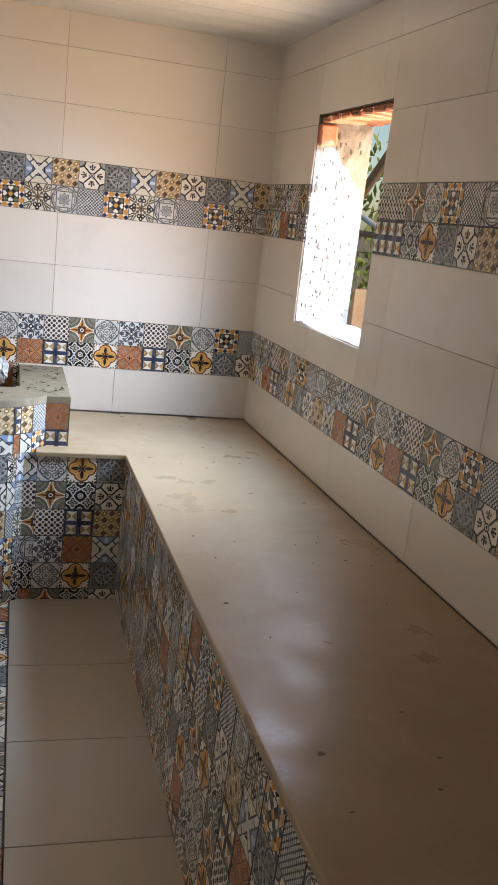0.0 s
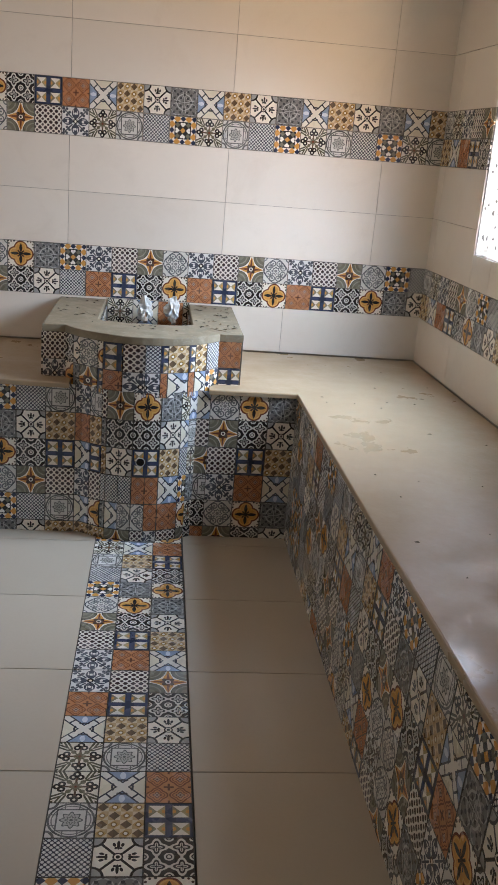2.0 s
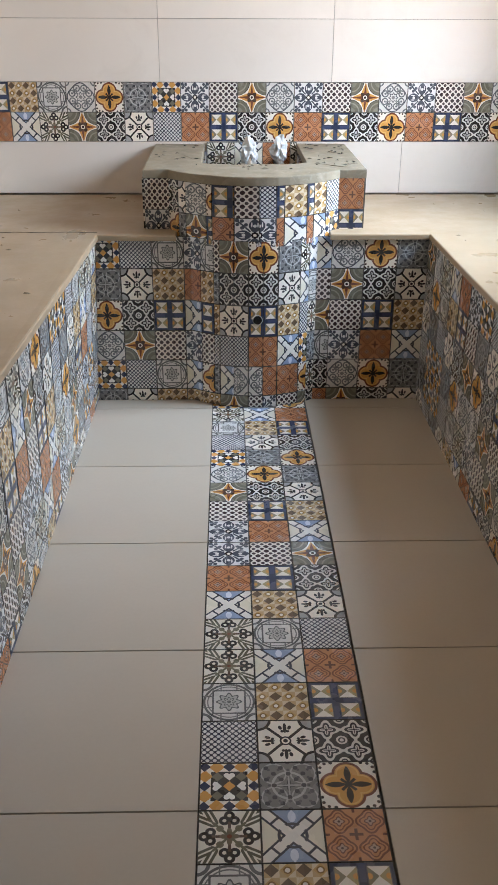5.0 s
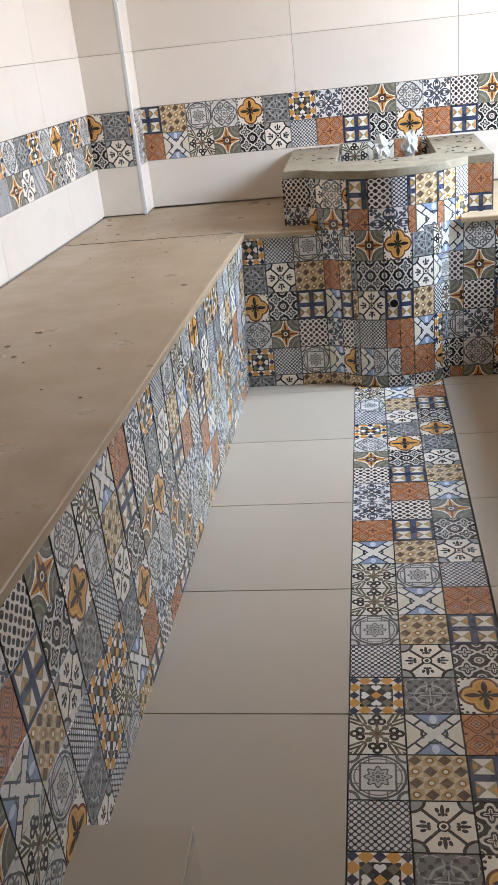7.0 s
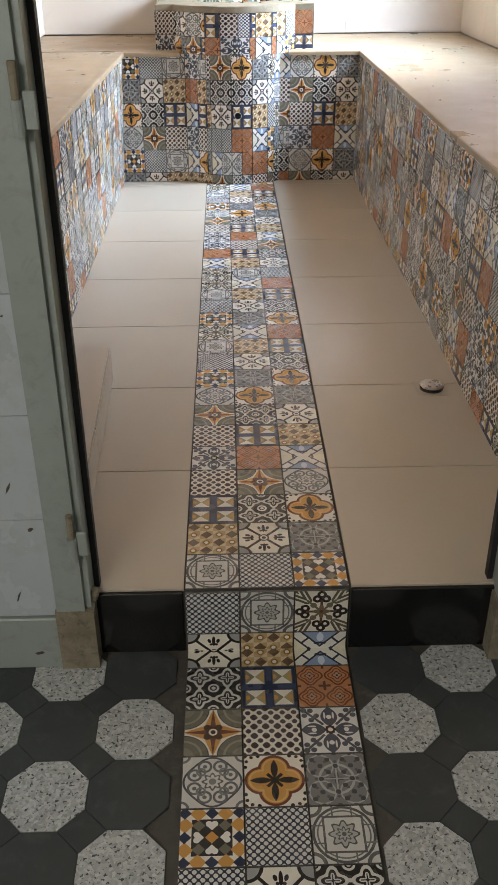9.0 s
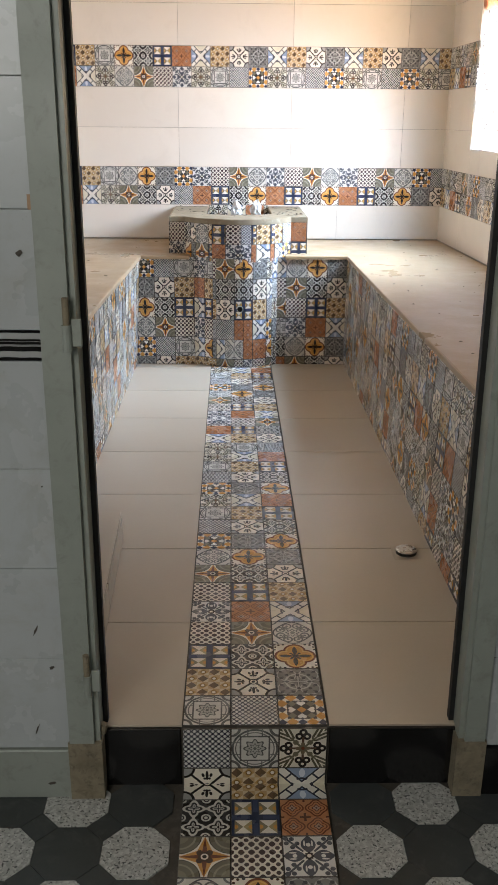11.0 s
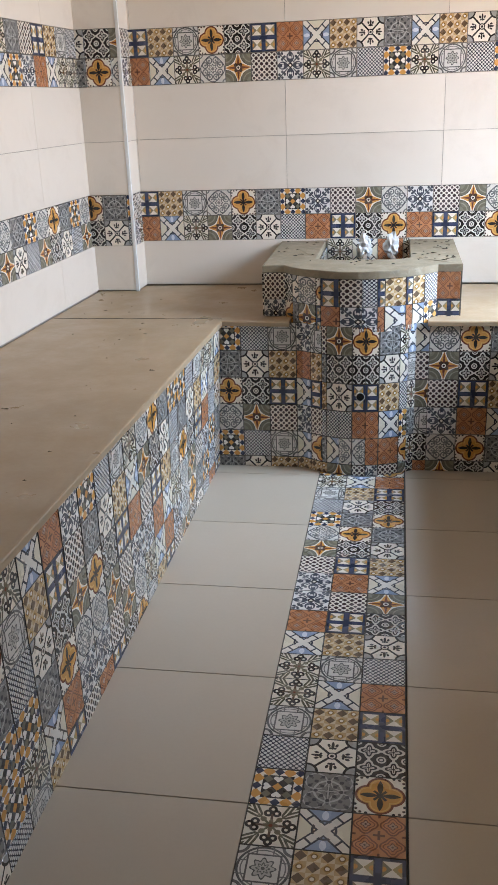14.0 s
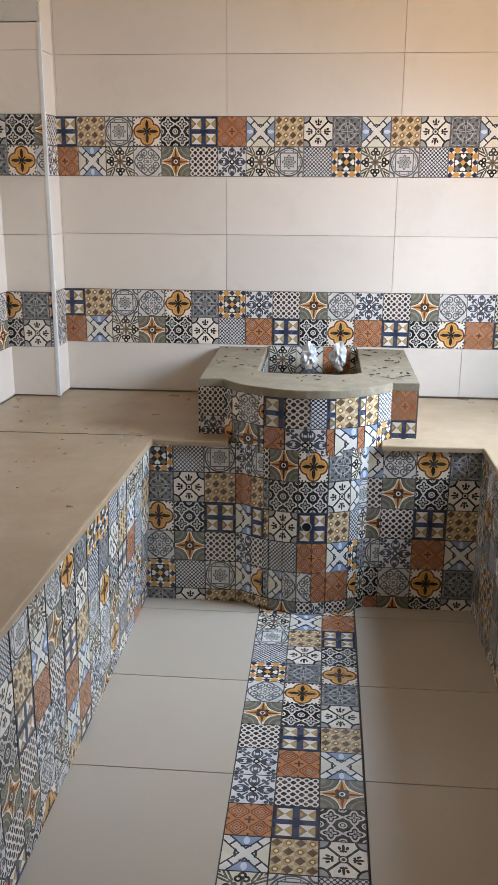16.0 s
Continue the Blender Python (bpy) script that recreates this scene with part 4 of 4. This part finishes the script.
# ---- low step in the corner by the door ----
step = empty("corner_step", "low step clad in grey-beige floor tile", "step")
ST = [(-0.266, 1.028), (-0.472, 1.028), (-0.474, 0.715), (-0.240, 0.215)]
part("body", prism([(-0.272, 1.021), (-0.470, 1.021), (-0.470, 0.722), (-0.248, 0.240)], 0.0, 0.104), M_GROUT, step)
part("top_tile", prism(ST, 0.104, 0.113, 0.0012, 1), M_FLOOR, step)
front = Face(step, (-0.244, 0.23), (-0.269, 1.024))
front.put(0, 0.300, 0.0, 0.103, M_FLOOR), front.put(0.306, front.len, 0.0, 0.103, M_FLOOR)
back = Face(step, (-0.268, 1.024), (-0.468, 1.024))
back.put(0, back.len, 0.0, 0.103, M_FLOOR)
slant = Face(step, (-0.470, 0.718), (-0.246, 0.228))
slant.row("QKOGW", 0, 0.0, 0.103)

# ---- floor drain ----
drain = empty("floor_drain", "round chrome floor drain with a dark lifted cup", "drain")
DX, DY = 0.728, 0.925
part("frame", box(DX - 0.048, DX + 0.048, DY - 0.048, DY + 0.048, 0.0002, 0.0016, 0.0008), M_FLOOR, drain, "square beige surround")
part("cup", tube([(DX, DY, 0.0012), (DX, DY, 0.012)], [0.036, 0.037], 28), M_BLACK, drain, "dark cup")
bm = tube([(DX, DY, 0.012), (DX, DY, 0.0145), (DX, DY, 0.017)], [0.036, 0.037, 0.031], 28)
part("lid", bm, M_CHROME, drain, "worn chrome lid")
part("lid_ring", tube([(DX, DY, 0.0168), (DX, DY, 0.0185)], [0.026, 0.023], 28), M_CHROME, drain)

# ---- doorway: threshold, posts, hinges ----
threshold = thing("threshold", box(DOOR[0], DOOR[1], 0.004, 0.05, Z_CORR, -0.007), M_GROUT, "black granite riser under the doorway with a patchwork strip", "threshold")
for x0, x1 in ((DOOR[0] - 0.002, -0.005), (3 * C + 0.005, DOOR[1] + 0.004)):
    part("riser", box(x0, x1, -0.008, 0.003, Z_CORR + 0.001, -0.006, 0.0015), M_BLACK, threshold, "polished black granite riser")
rz = Face(threshold, (0, -0.003), (3 * C, -0.003))
rz.row("BEA", 0, -C - 0.003, -0.004)
rz.row("WZX", 0, Z_CORR, -C - 0.003)


def post(name, x_foot, x_top, w, flip, label):
    """A door-frame post with a stepped section, leaning slightly, and a rubber strip on its inner edge."""
    p = empty(name, label, "door frame", kind="structure")
    H = 2.12

    def leaning(bm):
        for v in bm.verts:
            v.co.x += x_foot + (x_top - x_foot) * max(0, v.co.z) / 1.1 if v.co.z < 1.1 else x_top
        return bm
    k = -1 if flip else 1

    def bx(a, b, *rest):
        a, b = sorted((a * k, b * k))
        bm = bmesh.new()
        for s0, s1 in ((-0.012, 1.1), (1.1, H)):
            add_box(bm, a, b, rest[0], rest[1], s0, s1)
        bmesh.ops.remove_doubles(bm, verts=bm.verts, dist=1e-5)
        return leaning(bm)
    part("post_face", bx(-w, -0.022, -0.052, 0.0), M_POST, p, "grey-green painted steel")
    part("post_rebate", bx(-0.022, -0.009, -0.040, 0.034), M_POST, p)
    part("rubber_seal", bx(-0.009, 0.003, 0.014, 0.034), M_RUBBER, p, "black rubber seal")
    part("foot_mortar", prism([(x_foot - (w + 0.004) * k, -0.054), (x_foot - 0.004 * k, -0.054), (x_foot - 0.004 * k, 0.0), (x_foot - (w + 0.004) * k, 0.0)][::k], Z_CORR, -0.012), M_DIRT, p, "chipped mortar foot")
    return p


post_l = post("door_frame_1", -0.188, -0.186, 0.082, False, "grey-green steel door post with hinge lugs")
post_r = post("door_frame_2", 0.669, 0.657, 0.072, True, "grey-green steel door post")
for z, x in ((1.02, -0.204), (0.19, -0.208)):
    hinge = part("hinge", tube([(x - 0.008, -0.064, z - 0.055), (x - 0.008, -0.064, z)], 0.010, 12), M_POST, post_l, "painted hinge barrel")
    part("hinge_pin", tube([(x - 0.008, -0.0635, z), (x - 0.008, -0.0635, z + 0.055)], 0.007, 10), M_DIRT, hinge, "rusty hinge pin")
    part("hinge_leaf", box(x + 0.002, x + 0.022, -0.064, -0.056, z - 0.045, z + 0.012, 0.002), M_POST, hinge)
knob = thing("floor_stop", tube([(-0.196, -0.02, -0.004), (-0.194, -0.02, 0.012), (-0.190, -0.02, 0.022)], [0.010, 0.013, 0.009], 10), M_DIRT, "small rusty bolt stop at the doorway corner", "stop")

# corridor wall cladding beside the doorway
def clad(x0, x1, tag):
    f = Face(wall_door, (x0, -0.037), (x1, -0.037))
    zs = (-0.03, 0.222, 0.460, 0.700, 0.940, 1.004, 1.244, 1.484, 1.724, 1.964)
    L = f.len
    for z0, z1 in zip(zs, zs[1:]):
        for s0 in [k * 0.36 for k in range(math.ceil(L / 0.36))]:
            s1 = min(L, s0 + 0.36)
            if tag == "l":
                a, b = L - s1, L - s0
            else:
                a, b = s0, s1
            f.put(a, b, z0, z1, M_TRIM_BAND if z1 - z0 < 0.1 else M_CORR_TILE)
    part("skirting", box(x0, x1, -0.05, -0.03, Z_CORR, -0.034, 0.003), M_POST if tag == "l" else M_BLACK, wall_door, "painted skirting")


def band_material():
    mat, b = material("wavy_border_tile", 0.2)
    sep = Ex.tree.nodes.new("ShaderNodeSeparateXYZ")
    Ex.tree.links.new(coords("UV"), sep.inputs[0])
    u, v = Ex(sep.outputs[0]), Ex(sep.outputs[1])
    w = v + (u * 13).sin() * 0.025 + (u * 31).sin() * 0.012
    k = blend((0.008, 0.008, 0.008), ring(w, 0.80, 0.10), (0.40, 0.41, 0.41))
    k = blend(k, ring(w, 0.20, 0.10), (0.40, 0.41, 0.41))
    k = blend(k, ring(w, 0.49, 0.035), (0.25, 0.25, 0.25))
    k = blend(k, ring(w, 0.62, 0.012), (0.2, 0.2, 0.2))
    set_in(b, "Base Color", k)
    return mat


M_TRIM_BAND = band_material()
clad(-1.45, -0.262, "l")
clad(0.728, 1.75, "r")
rng = random.Random(9)
bm = bmesh.new()
for x, z, lx, lz in ((-0.33, 0.30, 0.004, 0.022), (-0.30, 0.20, 0.008, 0.008), (-0.345, 0.03, 0.004, 0.022), (-0.30, 1.16, 0.008, 0.010), (-0.29, 0.66, 0.004, 0.004), (-0.32, -0.13, 0.014, 0.006)):
    tip = bm.verts.new((x, -0.0525 if z < 0 else -0.0455, z))
    rim_v = [bm.verts.new((x + lx * rng.uniform(0.4, 1) * math.cos(k) + lz * 0.3 * math.sin(k), -0.051 if z < 0 else -0.044, z + lz * rng.uniform(0.4, 1) * math.sin(k))) for k in (0, 1.05, 2.1, 3.14, 4.2, 5.2)]
    for k in range(6):
        bm.faces.new((rim_v[k], rim_v[(k + 1) % 6], tip))
tagged(part("scuffs", bm, M_GROUT, wall_door, "dark scuffs on the glaze"), kind="stuff")
chip = thing("tile_chip", prism([(-0.276, -0.045), (-0.262, -0.045), (-0.262, -0.038), (-0.272, -0.038)], 1.243, 1.272), M_WOOD, "broken brown edge where a wall tile is chipped", "chip")

# ---- floor tiles ----
RUN = ("EBN", "ZWG", "QKO", "DTC", "FRX", "DQZ", "TKW", "COG", "NGO", "BWK", "EZQ", "AXR", "NGO", "BWK", "EZQ", "AXR",
       "AEB", "XZW", "RQK", "FDT", "FRX", "DQZ", "TKW", "COG", "NGO", "BWK", "EZQ", "AXR", "NGO")
for j, cells in enumerate(RUN):
    for i, ch in enumerate(cells):
        put_tile(floor, (i * C, j * C, -0.006), (1, 0, 0), (0, 1, 0), C, C, MOTIF[ch])
for k in range(8):
    y0, y1 = k * 4 * C, min((k + 1) * 4 * C, 3.46)
    put_tile(floor, (-0.48, y0, -0.006), (1, 0, 0), (0, 1, 0), 0.48, y1 - y0, M_FLOOR)
    put_tile(floor, (3 * C + 0.003, y0, -0.006), (1, 0, 0), (0, 1, 0), 0.477, y1 - y0, M_FLOOR)
CR = ("WZX", "KQR", "TDF", "COG", "NBE", "BWK", "EZQ", "AXR", "DQZ", "TKW", "COG", "FRX")
yy = -0.004
for j, cells in enumerate(CR):
    h = C * 0.5 if j == 0 else C
    yy -= h
    for i, ch in enumerate(cells):
        put_tile(corr_floor, (i * C, yy, Z_CORR - 0.006), (1, 0, 0), (0, 1, 0), C, h, MOTIF[ch], (0, 1, 0, h / C) if j == 0 else (0, 1, 0, 1), thick=0.009)
# octagons and small squares
P, K8 = 0.157, 0.046
def flat_mesh(pts, mat, name):
    bm = bmesh.new()
    f = bm.faces.new([bm.verts.new((x, y, 0)) for x, y in pts])
    r = bmesh.ops.extrude_face_region(bm, geom=[f])
    bmesh.ops.translate(bm, verts=[g for g in r["geom"] if isinstance(g, bmesh.types.BMVert)], vec=(0, 0, 0.006))
    bmesh.ops.recalc_face_normals(bm, faces=bm.faces)
    return mesh_of(name, bm, mat)
h, g = P / 2 - 0.0008, P / 2 - K8
octo = [(-g, -h), (g, -h), (h, -g), (h, g), (g, h), (-g, h), (-h, g), (-h, -g)]
sq = [(0, -K8 + 0.0012), (K8 - 0.0012, 0), (0, K8 - 0.0012), (-K8 + 0.0012, 0)]
O_PALE, O_DARK, SQ = flat_mesh(octo, M_TERRAZZO, "tile"), flat_mesh(octo, M_DARKTILE, "tile"), flat_mesh(sq, M_DARKTILE, "tile")
for ox, oy, steps in ((-0.100, -0.226, range(-8, 1)), (0.446, -0.226, range(0, 9))):   # either side of the runner
    for i in steps:
        for j in range(-11, 2):
            for me, cx, cy in ((O_PALE if (i + j) % 2 == 0 else O_DARK, ox + i * P, oy + j * P), (SQ, ox + (i + 0.5) * P, oy + (j + 0.5) * P)):
                if cy > -0.01 or (me is SQ and -0.03 < cx < 3 * C + 0.03):
                    continue
                ob = new("tile", me)
                ob.parent = corr_floor
                ob.matrix_basis = Matrix.Translation((cx, cy, Z_CORR - 0.006))
